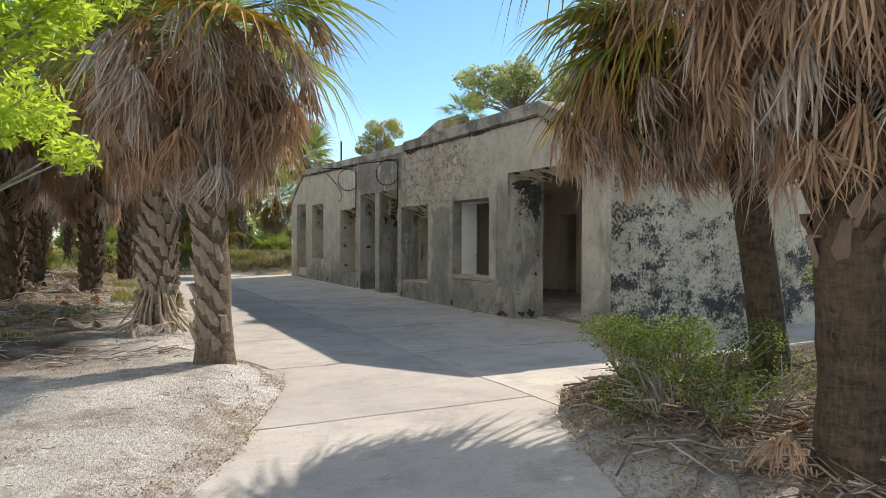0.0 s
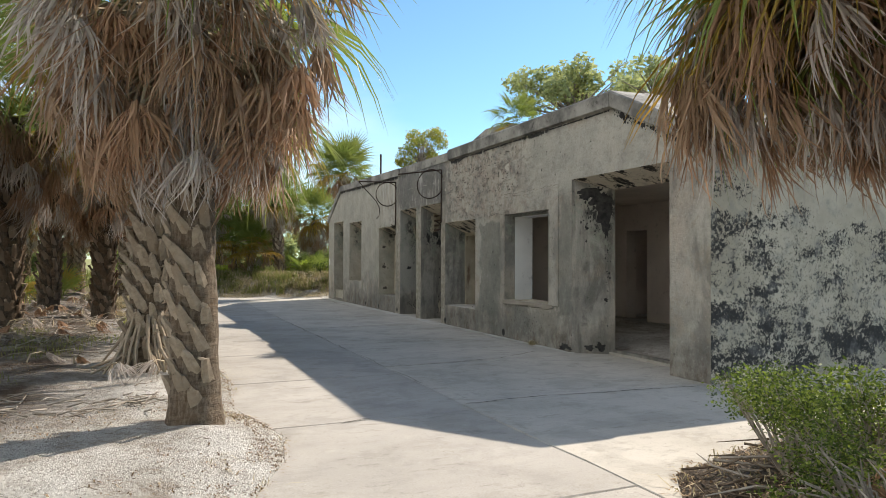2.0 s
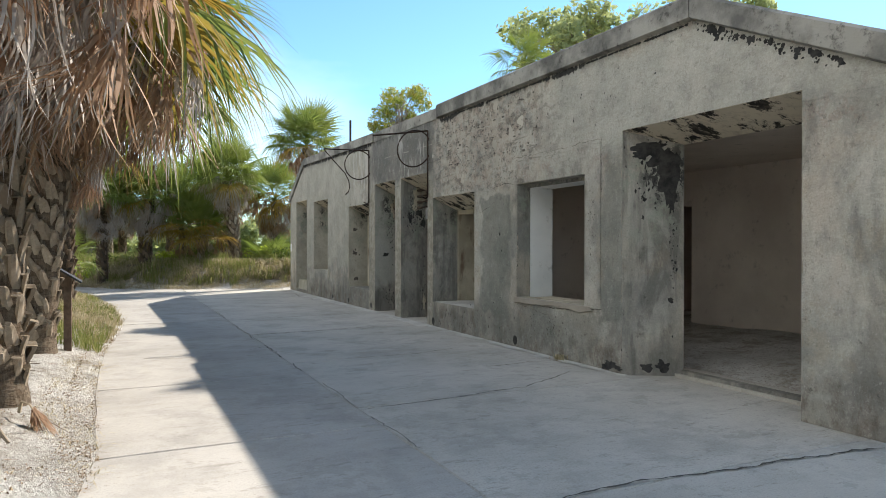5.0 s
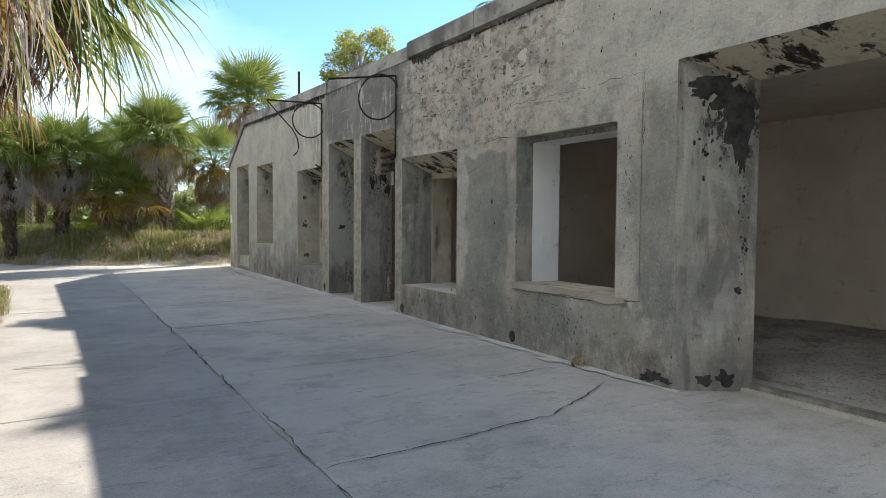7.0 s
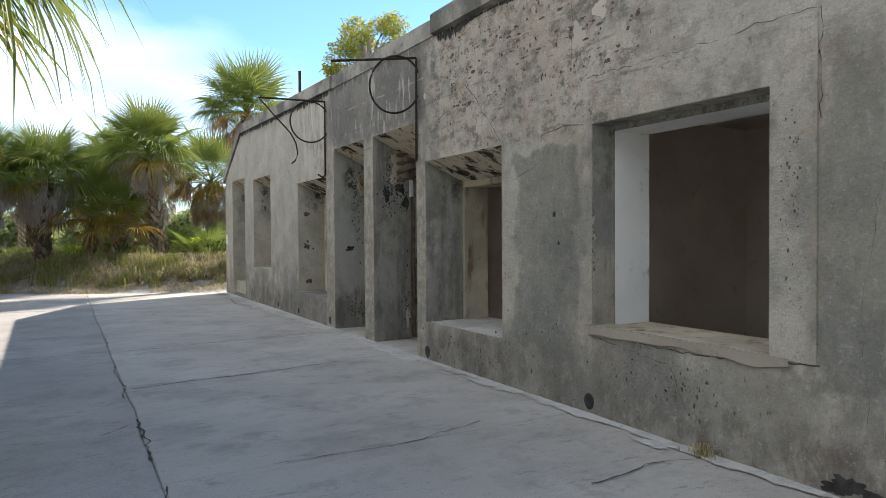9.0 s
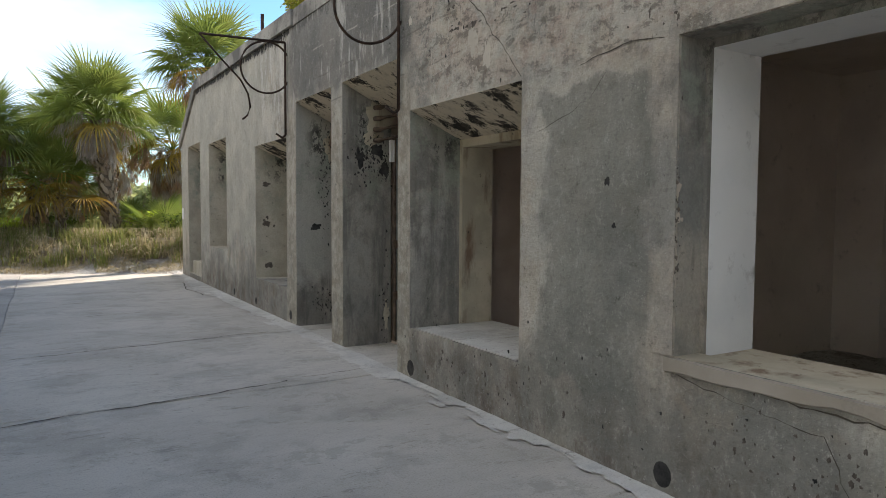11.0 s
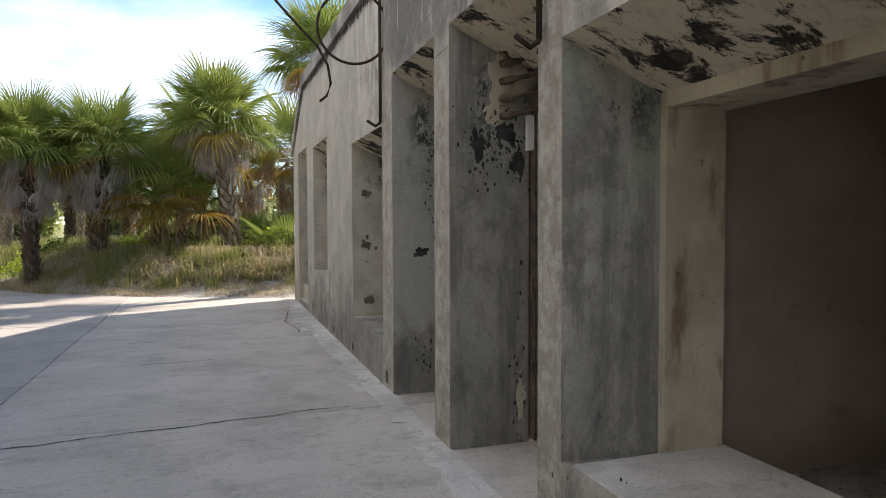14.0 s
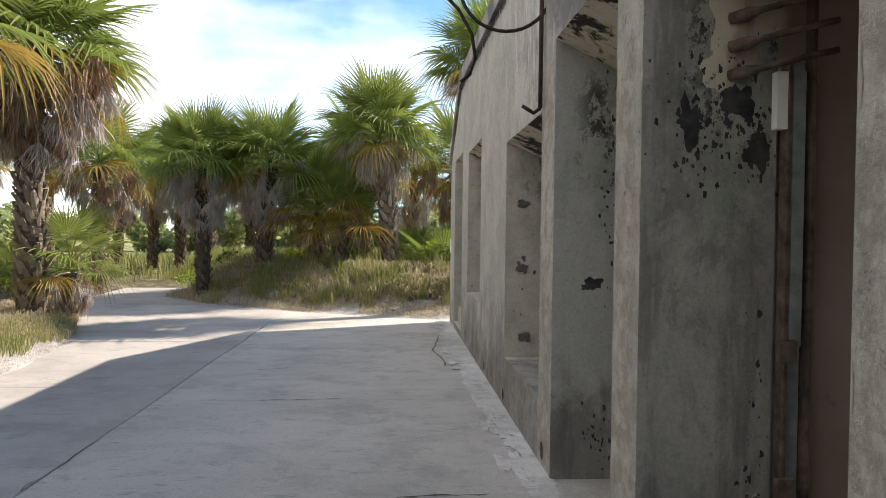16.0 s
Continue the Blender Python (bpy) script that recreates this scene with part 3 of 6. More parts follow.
class Soup:
    """Collects quads and tubes for one mesh."""

    def __init__(self):
        self.v, self.f, self.mi = [], [], []

    def add(self, pts, mi=0):
        n = len(self.v)
        self.v.extend(pts)
        self.f.append(tuple(range(n, n + len(pts))))
        self.mi.append(mi)

    def box(self, x0, x1, y0, y1, z0, z1, mi=0):
        p = [(x0, y0, z0), (x1, y0, z0), (x1, y1, z0), (x0, y1, z0), (x0, y0, z1), (x1, y0, z1), (x1, y1, z1), (x0, y1, z1)]
        n = len(self.v)
        self.v.extend(p)
        for q in ((0, 3, 2, 1), (4, 5, 6, 7), (0, 1, 5, 4), (1, 2, 6, 5), (2, 3, 7, 6), (3, 0, 4, 7)):
            self.f.append(tuple(n + i for i in q))
            self.mi.append(mi)

    def tube(self, path, radii, sides=6, mi=0, cap=True):
        path = [Vector(p) for p in path]
        n0 = len(self.v)
        for i, p in enumerate(path):
            d = (path[min(i + 1, len(path) - 1)] - path[max(i - 1, 0)]).normalized()
            up = Vector((0, 0, 1)) if abs(d.z) < 0.9 else Vector((1, 0, 0))
            a = d.cross(up).normalized()
            b = d.cross(a)
            r = radii[i] if isinstance(radii, (list, tuple)) else radii
            for s in range(sides):
                t = 2 * math.pi * s / sides
                self.v.append(p + a * (r * math.cos(t)) + b * (r * math.sin(t)))
        for i in range(len(path) - 1):
            for s in range(sides):
                q = n0 + i * sides
                s2 = (s + 1) % sides
                self.f.append((q + s, q + s2, q + sides + s2, q + sides + s))
                self.mi.append(mi)
        if cap:
            self.f.append(tuple(n0 + s for s in range(sides))[::-1])
            self.f.append(tuple(n0 + (len(path) - 1) * sides + s for s in range(sides)))
            self.mi += [mi, mi]

    def mesh(self, name, mats, smooth=False):
        return mesh_from(name, self.v, self.f, mats, self.mi, smooth)


def sn(x, y, z=0.0, s=1.0):
    return noise.noise(Vector((x * s, y * s, z * s)))


# ---- plan of the paving ----
PAVING = [(-1.9, 34.5), (-1.6, 31.0), (-0.3, 27.6), (1.3, 24.2), (1.85, 21.5), (2.05, 16.6), (1.78, 13.5), (1.72, 10.2), (1.80, 7.5),
          (1.66, 6.0), (1.98, 4.6), (1.85, 3.8), (0.95, 1.73), (0.54, 1.0), (-0.6, -1.2), (-2.2, -5.0), (-4.5, -10.0), (-2.0, -10.0),
          (0.7, -4.6), (3.05, -0.45), (3.85, 1.37), (4.6, 2.3), (7.0, 3.0), (10.0, 3.3), (16.0, 3.4), (16.0, 5.3), (8.6, 5.3), (8.6, 26.3),
          (7.5, 26.6), (4.9, 27.7), (1.95, 29.6), (0.3, 31.4), (0.1, 34.5)]


def outside(px, py):
    """Distance from the paving's edge: above nought outside it."""
    best = np.full(px.shape, 1e9)
    inside = np.zeros(px.shape, bool)
    n = len(PAVING)
    for i in range(n):
        (ax, ay), (bx, by) = PAVING[i], PAVING[(i + 1) % n]
        dx, dy = bx - ax, by - ay
        t = np.clip(((px - ax) * dx + (py - ay) * dy) / (dx * dx + dy * dy), 0, 1)
        best = np.minimum(best, np.hypot(px - ax - t * dx, py - ay - t * dy))
        if ay != by:
            cross = ((ay > py) != (by > py)) & (px < (bx - ax) * (py - ay) / (by - ay) + ax)
            inside ^= cross
    return np.where(inside, -best, best)


def smooth_step(v, a, b):
    t = np.clip((v - a) / (b - a), 0, 1)
    return t * t * (3 - 2 * t)


def ground_height(px, py):
    px, py = np.atleast_1d(np.asarray(px, float)), np.atleast_1d(np.asarray(py, float))
    d = outside(px, py)
    wig = np.array([0.6 * sn(a, b, 0, 0.5) + 0.3 * sn(a, b, 3, 1.7) + 0.15 * sn(a, b, 5, 4.5) if abs(a) < 40 and abs(b) < 70 else 0.3 * sn(a, b, 0, 0.05) for a, b in zip(px, py)])
    left = 0.055 * smooth_step(d, -0.05, 0.12) + 0.15 * smooth_step(d, 0.05, 0.8) + 0.10 * smooth_step(d, 1.0, 5)
    far = 0.85 * smooth_step(d, 0.0, 2.2)
    mound = smooth_step(py, 26.5, 28.5) * smooth_step(px - (0.3 - 0.25 * (py - 31)), 0.0, 1.2)
    h = left * (1 - mound) + far * mound + wig * 0.11 * smooth_step(d, 0.05, 1.2)
    h = h * (1 - 0.55 * smooth_step(py, 36, 60))
    edge = d + 0.35 * wig * 0.2
    return -0.07 + (h - 0.012 + 0.07) * smooth_step(edge, -0.26, 0.0)


def gz(x, y):
    return float(ground_height(x, y)[0])


def axis_steps(a, b, step, far):
    mid = list(np.arange(a, b + 1e-6, step))
    out, s, v = [], step, b
    while v < far:
        s *= 1.45
        v += s
        out.append(v)
    lo, s, v = [], step, a
    while v > -far:
        s *= 1.45
        v -= s
        lo.append(v)
    return np.array(lo[::-1] + mid + out)


def build_ground():
    xs, ys = axis_steps(-8, 14, 0.13, 2500), axis_steps(-7, 38, 0.15, 2500)
    gx, gy = np.meshgrid(xs, ys)
    z = ground_height(gx.ravel(), gy.ravel())
    verts = np.stack([gx.ravel(), gy.ravel(), z], 1)
    w = len(xs)
    faces = [(j * w + i, j * w + i + 1, (j + 1) * w + i + 1, (j + 1) * w + i) for j in range(len(ys) - 1) for i in range(w - 1)]
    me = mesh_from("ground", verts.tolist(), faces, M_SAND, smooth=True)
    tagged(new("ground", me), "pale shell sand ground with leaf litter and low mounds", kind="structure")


build_ground()


def clip_poly(poly, a, b, c):
    """The part of poly where a x + b y <= c."""
    out = []
    for i, p in enumerate(poly):
        q = poly[(i + 1) % len(poly)]
        dp, dq = a * p[0] + b * p[1] - c, a * q[0] + b * q[1] - c
        if dp <= 0:
            out.append(p)
        if dp * dq < 0:
            t = dp / (dp - dq)
            out.append((p[0] + t * (q[0] - p[0]), p[1] + t * (q[1] - p[1])))
    return out


def slab_piece(poly, top, mat, parent, name="slab"):
    """One cast slab with a slightly worn edge."""
    n = len(poly)
    cx, cy = sum(p[0] for p in poly) / n, sum(p[1] for p in poly) / n
    ins = []
    for i, p in enumerate(poly):
        a, b = poly[i - 1], poly[(i + 1) % n]
        d = Vector((b[0] - a[0], b[1] - a[1])).normalized()
        nx, ny = -d.y, d.x
        ins.append((p[0] + nx * 0.012, p[1] + ny * 0.012))
    v = [(p[0], p[1], -0.09) for p in poly] + [(p[0], p[1], top - 0.012) for p in poly] + [(p[0], p[1], top) for p in ins]
    f = [tuple(range(2 * n, 3 * n))]
    for i in range(n):
        j = (i + 1) % n
        f.append((i, j, n + j, n + i))
        f.append((n + i, n + j, 2 * n + j, 2 * n + i))
    child(name, mesh_from(name, v, f, mat), parent)


def wavy(poly, step=0.5, amp=0.03):
    out = []
    for i, p in enumerate(poly):
        q = poly[(i + 1) % len(poly)]
        n = max(1, int(math.hypot(q[0] - p[0], q[1] - p[1]) / step))
        for k in range(n):
            t = k / n
            x, y = p[0] + t * (q[0] - p[0]), p[1] + t * (q[1] - p[1])
            out.append((x + amp * sn(x, y, 2, 1.3), y + amp * sn(x, y, 9, 1.3)))
    return out


def area(poly):
    return 0.5 * sum(p[0] * q[1] - q[0] * p[1] for p, q in zip(poly, poly[1:] + poly[:1]))


SEAM = 4.12


def build_paving():
    pave = tagged(new("pavement"), "broad concrete apron and path with open cracked joints", kind="structure")
    soil = Soup()
    soil.add([(x, y, -0.03) for x, y in (PAVING if area(PAVING) > 0 else PAVING[::-1])])
    child("joint_dirt", soil.mesh("joint_dirt", M_CRACK), pave, "dark dirt in the joints")
    # the apron along the wall, in bays, and the lighter path beside it
    cuts = [5.20, 8.10, 10.95, 14.25, 17.0, 19.74, 22.6]
    apron = [(SEAM, 3.1), (16, 3.4), (16, 5.3), (8.6, 5.3), (8.6, 26.3), (7.5, 26.6), (SEAM, 28.1)]
    g = 0.004
    corner = clip_poly(clip_poly(PAVING, -1, 0, -SEAM - g), 0, 1, cuts[0] - g)
    pw = wavy(corner)
    slab_piece(pw if area(pw) > 0 else pw[::-1], 0.0, M_SLAB, pave)
    prev = cuts[0]
    for c in cuts[1:] + [99]:
        piece = clip_poly(clip_poly(apron, 0, 1, c - g), 0, -1, -(prev + g))
        if len(piece) > 2:
            pw = wavy(piece)
            slab_piece(pw if area(pw) > 0 else pw[::-1], 0.004 * ((int(c * 10) % 3) - 1), M_SLAB, pave)
        prev = c
    strips = [-8, -4.2, -0.6, 2.2, 4.9, 7.4, 10.1, 13.2, 16.9, 20.4, 23.6, 26.4, 29.4, 32.2, 36]
    left = clip_poly(PAVING, 1, 0, SEAM - g)
    for a, b in zip(strips, strips[1:]):
        piece = clip_poly(clip_poly(left, 0, 1, b - g), 0, -1, -(a + g))
        if len(piece) > 2:
            pw = wavy(piece)
            slab_piece(pw if area(pw) > 0 else pw[::-1], 0.003 * ((int(a * 10) % 3) - 1), M_PATH, pave)


build_paving()

# ---- the battery building ----
FX, BX = 7.70, 8.34


def top_at(y):
    """Height of the parapet along the front."""
    pts = [(5.05, 3.40), (7.15, 4.42), (13.68, 4.43), (13.70, 4.36), (17.40, 4.40), (24.3, 4.55), (26.35, 3.40)]
    return float(np.interp(y, [p[0] for p in pts], [p[1] for p in pts]))


# front rectangle y0, y1, z0, z1; rectangle at the back of the wall
OPEN = {
    "doorway": ((5.83, 8.30, 0.0, 3.09), (5.83, 7.90, 0.0, 2.90)),
    "square_window": ((9.05, 10.77, 0.82, 2.61), (9.10, 10.72, 0.81, 2.56)),
    "deep_window": ((12.21, 13.96, 0.50, 2.60), (12.26, 13.90, 0.50, 2.30)),
    "recess_a": ((14.22, 15.66, 0.0, 3.14), (14.22, 15.66, 0.0, 2.84)),
    "recess_b": ((16.02, 17.36, 0.0, 3.14), (16.02, 17.36, 0.0, 2.84)),
    "window_c": ((17.78, 19.44, 0.51, 2.70), (17.82, 19.41, 0.51, 2.42)),
    "window_d": ((21.50, 23.08, 0.87, 3.04), (21.54, 23.04, 0.87, 2.73)),
    "niche_e": ((24.00, 25.45, 0.12, 3.16), (24.00, 25.45, 0.12, 2.85)),
}


def wall_face(s, x, rects, y0, y1, topf, zrow, flip, mi=0, ycuts=()):
    ys = sorted({y0, y1, *ycuts, *[r[0] for r in rects], *[r[1] for r in rects]})
    zs = sorted({0.0, zrow, *[r[2] for r in rects], *[r[3] for r in rects]})
    for a, b in zip(ys, ys[1:]):
        for c, d in zip(zs, zs[1:]):
            m, n = (a + b) / 2, (c + d) / 2
            if any(r[0] < m < r[1] and r[2] < n < r[3] for r in rects):
                continue
            q = [(x, a, c), (x, b, c), (x, b, d), (x, a, d)]
            s.add(q[::-1] if flip else q, mi)
        q = [(x, a, zrow), (x, b, zrow), (x, b, topf(b)), (x, a, topf(a))]
        s.add(q[::-1] if flip else q, mi)


def build_front():
    s = Soup()
    cuts = (5.05, 7.15, 13.68, 13.70, 17.40, 24.3, 26.35)
    wall_face(s, FX, [o[0] for o in OPEN.values()], 5.05, 26.35, top_at, 3.22, True, 0, cuts)
    wall_face(s, BX, [o[1] for o in OPEN.values()], 5.05, 26.35, lambda y: top_at(y) - 0.02, 3.22, False, 1, cuts)
    for name, (f, b) in OPEN.items():
        F = [(FX, f[0], f[2]), (FX, f[1], f[2]), (FX, f[1], f[3]), (FX, f[0], f[3])]
        B = [(BX, b[0], b[2]), (BX, b[1], b[2]), (BX, b[1], b[3]), (BX, b[0], b[3])]
        if name == "square_window":
            # outer rough part, then a paler inner part set a little in
            mid = 7.91
            Mx = [(mid, p[1], p[2]) for p in F]
            Mi = [(mid, p[1], p[2]) for p in B]
            for i in range(4):
                j = (i + 1) % 4
                s.add([F[i], F[j], Mx[j], Mx[i]], 1 if i else 4)
                s.add([Mx[i], Mx[j], Mi[j], Mi[i]], 1 if i else 4)
                s.add([Mi[i], Mi[j], B[j], B[i]], 3 if i else 4)
            continue
        for i in range(4):
            j = (i + 1) % 4
            if i == 0 and f[2] == 0.0:
                continue
            s.add([F[i], F[j], B[j], B[i]], 2 if i == 2 else 1)
    me = s.mesh("wall_west", [M_WALL, M_REVEAL, M_SOFFIT, M_JAMB, M_BEIGE])
    bm = bmesh.new()
    bm.from_mesh(me)
    bmesh.ops.remove_doubles(bm, verts=bm.verts, dist=0.0005)
    bmesh.ops.recalc_face_normals(bm, faces=bm.faces)
    bm.to_mesh(me)
    bm.free()
    wall = tagged(new("wall_west", me), "long weathered grey concrete battery front with deep openings", kind="structure")
    return wall


front = build_front()


def slab_box(name, x0, x1, y0, y1, z0, z1, mat, parent=None, label="", kind=""):
    s = Soup()
    s.box(x0, x1, y0, y1, z0, z1)
    me = s.mesh(name, mat)
    if parent:
        return child(name, me, parent, label)
    return tagged(new(name, me), label, kind=kind)


def build_coping():
    """The overhanging cap along the parapet, broken into cast lengths."""
    cap = tagged(new("coping"), "black-stained concrete coping along the parapet", kind="structure")
    cuts = [5.0, 7.15, 8.6, 10.1, 11.7, 13.68]
    for a, b in zip(cuts, cuts[1:]):
        s = Soup()
        za, zb = top_at(a), top_at(b)
        out = 0.07
        g = 0.006
        sec = lambda y, z: [(FX - out, y, z - 0.26), (FX - out, y, z - 0.03), (FX - out + 0.03, y, z), (BX + 0.1, y, z + 0.02), (BX + 0.1, y, z - 0.24), (FX + 0.02, y, z - 0.29)]
        A, B = sec(a + g, za), sec(b - g, zb)
        for i in range(6):
            j = (i + 1) % 6
            s.add([A[i], A[j], B[j], B[i]])
        s.add(A[::-1])
        s.add(B)
        child("cap_stone", s.mesh("cap_stone", M_COPING), cap)
    for a, b in ((13.70, 17.40), (17.40, 20.9), (20.9, 24.3), (24.3, 26.42)):
        s = Soup()
        za, zb = top_at(a) + 0.02, top_at(b) + 0.02
        out = 0.012 if a < 17 else 0.05
        sec = lambda y, z: [(FX - out, y, z - 0.22), (FX - out, y, z), (BX + 0.1, y, z + 0.02), (BX + 0.1, y, z - 0.2)]
        A, B = sec(a + 0.004, za), sec(b - 0.004, zb)
        for i in range(4):
            j = (i + 1) % 4
            s.add([A[i], A[j], B[j], B[i]])
        s.add(A[::-1])
        s.add(B)
        child("cap_stone", s.mesh("cap_stone", M_COPING), cap)


build_coping()

# end walls, room and roof
s = Soup()
s.add([(FX, 5.05, 0), (15.5, 5.05, 0), (15.5, 5.05, 3.4), (FX, 5.05, 3.4)])
s.add([(FX, 5.35, 0), (15.5, 5.35, 0), (15.5, 5.35, 3.4), (FX, 5.35, 3.4)][::-1])
s.add([(FX, 5.05, 3.4), (15.5, 5.05, 3.4), (15.5, 5.35, 3.4), (FX, 5.35, 3.4)])
tagged(new("wall_south", s.mesh("wall_south", M_PAINTED)), "end wall in flaking white paint black with mould", kind="structure")
slab_box("wall_north", BX, 15.5, 26.05, 26.35, 0, 3.4, M_REVEAL, label="plain grey concrete end wall", kind="structure")

s = Soup()
s.add([(FX, 5.06, 3.4), (15.5, 5.06, 3.4), (15.5, 7.15, 4.45), (BX, 7.15, 4.45)])
tagged(new("roof_slope", s.mesh("roof_slope", M_COPING)), "sloping concrete roof edge above the end wall", kind="structure")


def roof_z(x, y):
    t = float(smooth_step(np.array(x), 8.3, 12.5)) * float(smooth_step(np.array(y), 6.5, 11)) * (1 - float(smooth_step(np.array(y), 18, 25)))
    return 4.28 + 1.25 * t + 0.10 * sn(x, y, 1, 1.2) - 0.7 * float(smooth_step(np.array(y), 24.0, 26.3))


xs = np.arange(8.36, 16.0, 0.35)
ys = np.arange(7.16, 26.3, 0.35)
vs = [(float(x), float(y), roof_z(x, y)) for y in ys for x in xs]
w = len(xs)
fs = [(j * w + i, j * w + i + 1, (j + 1) * w + i + 1, (j + 1) * w + i) for j in range(len(ys) - 1) for i in range(w - 1)]
tagged(new("roof", mesh_from("roof", vs, fs, M_SAND, smooth=True)), "earth-covered roof mound above the front", kind="structure")

# room behind the doorway and the square window
slab_box("floor", BX - 0.09, 11.5, 5.35, 12.0, -0.05, 0.035, M_SLAB, label="dusty concrete room floor", kind="structure")
slab_box("ceiling", BX, 11.5, 5.35, 12.0, 3.0, 3.2, M_PLASTER, label="stained plaster ceiling", kind="structure")
slab_box("wall_room_north", BX, 11.5, 12.0, 12.2, 0, 3.2, M_PLASTER, label="stained plaster partition", kind="structure")
slab_box("wall_room_south", BX, 11.5, 5.352, 5.45, 0.035, 3.0, M_PLASTER, label="stained plaster wall", kind="structure")
s = Soup()
for a, b, c, d in ((5.45, 10.8, 0, 3.2), (11.55, 12.0, 0, 3.2), (10.8, 11.55, 2.38, 3.2)):
    s.box(11.5, 11.8, a, b, c, d)
tagged(new("wall_room_east", s.mesh("wall_room_east", M_PLASTER)), "stained plaster back wall with a doorway", kind="structure")
s = Soup()
s.box(11.8, 14.2, 10.2, 12.2, -0.1, 0.03)
s.box(11.8, 14.2, 10.2, 12.2, 2.7, 2.8)
s.box(14.2, 14.3, 10.2, 12.2, -0.1, 2.8)
s.box(11.8, 14.2, 10.1, 10.2, -0.1, 2.8)
s.box(11.8, 14.2, 12.2, 12.3, -0.1, 2.8)
tagged(new("wall_passage", s.mesh("wall_passage", M_PLASTER)), "dark inner passage", kind="structure")
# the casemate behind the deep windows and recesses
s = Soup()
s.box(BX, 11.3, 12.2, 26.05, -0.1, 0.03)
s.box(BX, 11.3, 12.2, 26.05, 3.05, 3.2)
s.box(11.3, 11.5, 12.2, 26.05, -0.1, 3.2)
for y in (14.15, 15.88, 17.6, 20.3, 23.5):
    slab_box("wall_partition", BX, 11.3, y - 0.08, y + 0.08, 0.0, 3.06, M_UNLIT_PLASTER, label="brown plaster partition wall, darkened for the unlit room", kind="structure")
tagged(new("wall_casemate", s.mesh("wall_casemate", M_UNLIT_PLASTER)), "brown inner walls behind the openings, darkened for the unlit rooms", kind="structure")


# ---- palms ----
TAU = 2 * math.pi


def green_frond(seed, segs=28, span=118, droop=0.35):
    """A living fan leaf: a stalk along +X, then pleated segments joined at the base, free and drooping at the tips."""
    r = random.Random(seed)
    s = Soup()
    P = 0.9
    s.tube([(0, 0, 0), (P * 0.5, 0, 0.05), (P, 0, 0.03)], [0.020, 0.014, 0.010], 4, 1, False)
    da = radians(span / segs)
    heart = len(s.v) - 1
    for i in range(segs):
        u = (i + 0.5) / segs * 2 - 1
        a = radians(u * span)
        L = 1.05 * (1 - 0.26 * abs(u) ** 2) * r.uniform(0.88, 1.06)
        hub = Vector((P - 0.12 + 0.24 * (1 - abs(u)), 0.0, 0.03))
        sag = droop * r.uniform(0.6, 1.4)
        side = r.uniform(-0.05, 0.05)
        rows = []
        for t, wide in ((0.06, 1.0), (0.38, 0.98), (0.62, 0.62), (0.84, 0.30), (1.0, 0.04)):
            w = min(L * t, L * 0.40) * math.tan(da) * wide
            lift = 0.15 * abs(u) * t - sag * max(0.0, t - 0.25) ** 2.2 * 1.7
            c = hub + Vector((math.cos(a) * L * t * (1 - 0.10 * sag * t), math.sin(a) * L * t, lift))
            n = Vector((-math.sin(a), math.cos(a), 0))
            c += n * side * t * t
            rows.append((c - n * w, c + Vector((0, 0, -w * 0.75)), c + n * w))
        n = len(s.v)
        for row in rows:
            s.v += row
        s.f.append((heart, n, n + 2))
        s.mi.append(0)
        for k in range(4):
            for q in range(2):
                s.f.append((n + 3 * k + q, n + 3 * k + q + 1, n + 3 * k + q + 4, n + 3 * k + q + 3))
                s.mi.append(0)
    return s


def dead_frond(seed, segs=46, tight=0.5, reach=0.75, length=1.0):
    """A dead leaf: the stalk arches out and down, and flat ribbons hang from its end, twisting and curling."""
    r = random.Random(seed)
    s = Soup()
    pts = [(0, 0, 0), (reach * 0.4, 0, 0.06), (reach * 0.8, 0, -0.08), (reach, 0, -0.30)]
    s.tube(pts, [0.022, 0.016, 0.012, 0.008], 4, 1, False)
    hub = Vector(pts[-1])
    heart = len(s.v) - 1
    for i in range(segs):
        u = (i + 0.5) / segs * 2 - 1
        side = u * tight * r.uniform(0.8, 1.2)
        out = r.uniform(-0.3, 0.55)
        L = length * r.uniform(0.28, 0.62) * (1.12 - 0.35 * abs(u))
        start = hub + Vector((-0.05 + 0.10 * out, side * 0.12, 0.10 * (1 - abs(u)) + 0.04))
        bend = Vector((r.gauss(0, 0.05), r.gauss(0, 0.05), 0))
        curl = r.uniform(-0.22, 0.22)
        face = r.uniform(0, math.pi)
        twist = r.uniform(-1.6, 1.6)
        wide = r.uniform(0.0065, 0.0125)
        n = len(s.v)
        for t, w in ((0.0, 0.45), (0.22, 1.0), (0.48, 0.9), (0.72, 0.62), (0.90, 0.34), (1.0, 0.05)):
            p = start + Vector((out * 0.5 * L * math.sin(t * 1.4), side * 0.62 * L * math.sin(t * 1.3), -L * (0.25 * t + 0.75 * t ** 1.35)))
            p += bend * t * t
            d = Vector((math.cos(face + twist * t), math.sin(face + twist * t), 0))
            p += Vector((-d.y, d.x, 0)) * (curl * t ** 3 + 0.022 * math.sin(5.5 * t + 3 * curl + i))
            s.v += [p - d * wide * w, p + d * wide * w]
        s.f.append((heart, n, n + 1))
        s.mi.append(0)
        for k in range(5):
            s.f.append((n + 2 * k, n + 2 * k + 1, n + 2 * k + 3, n + 2 * k + 2))
            s.mi.append(0)
    return s


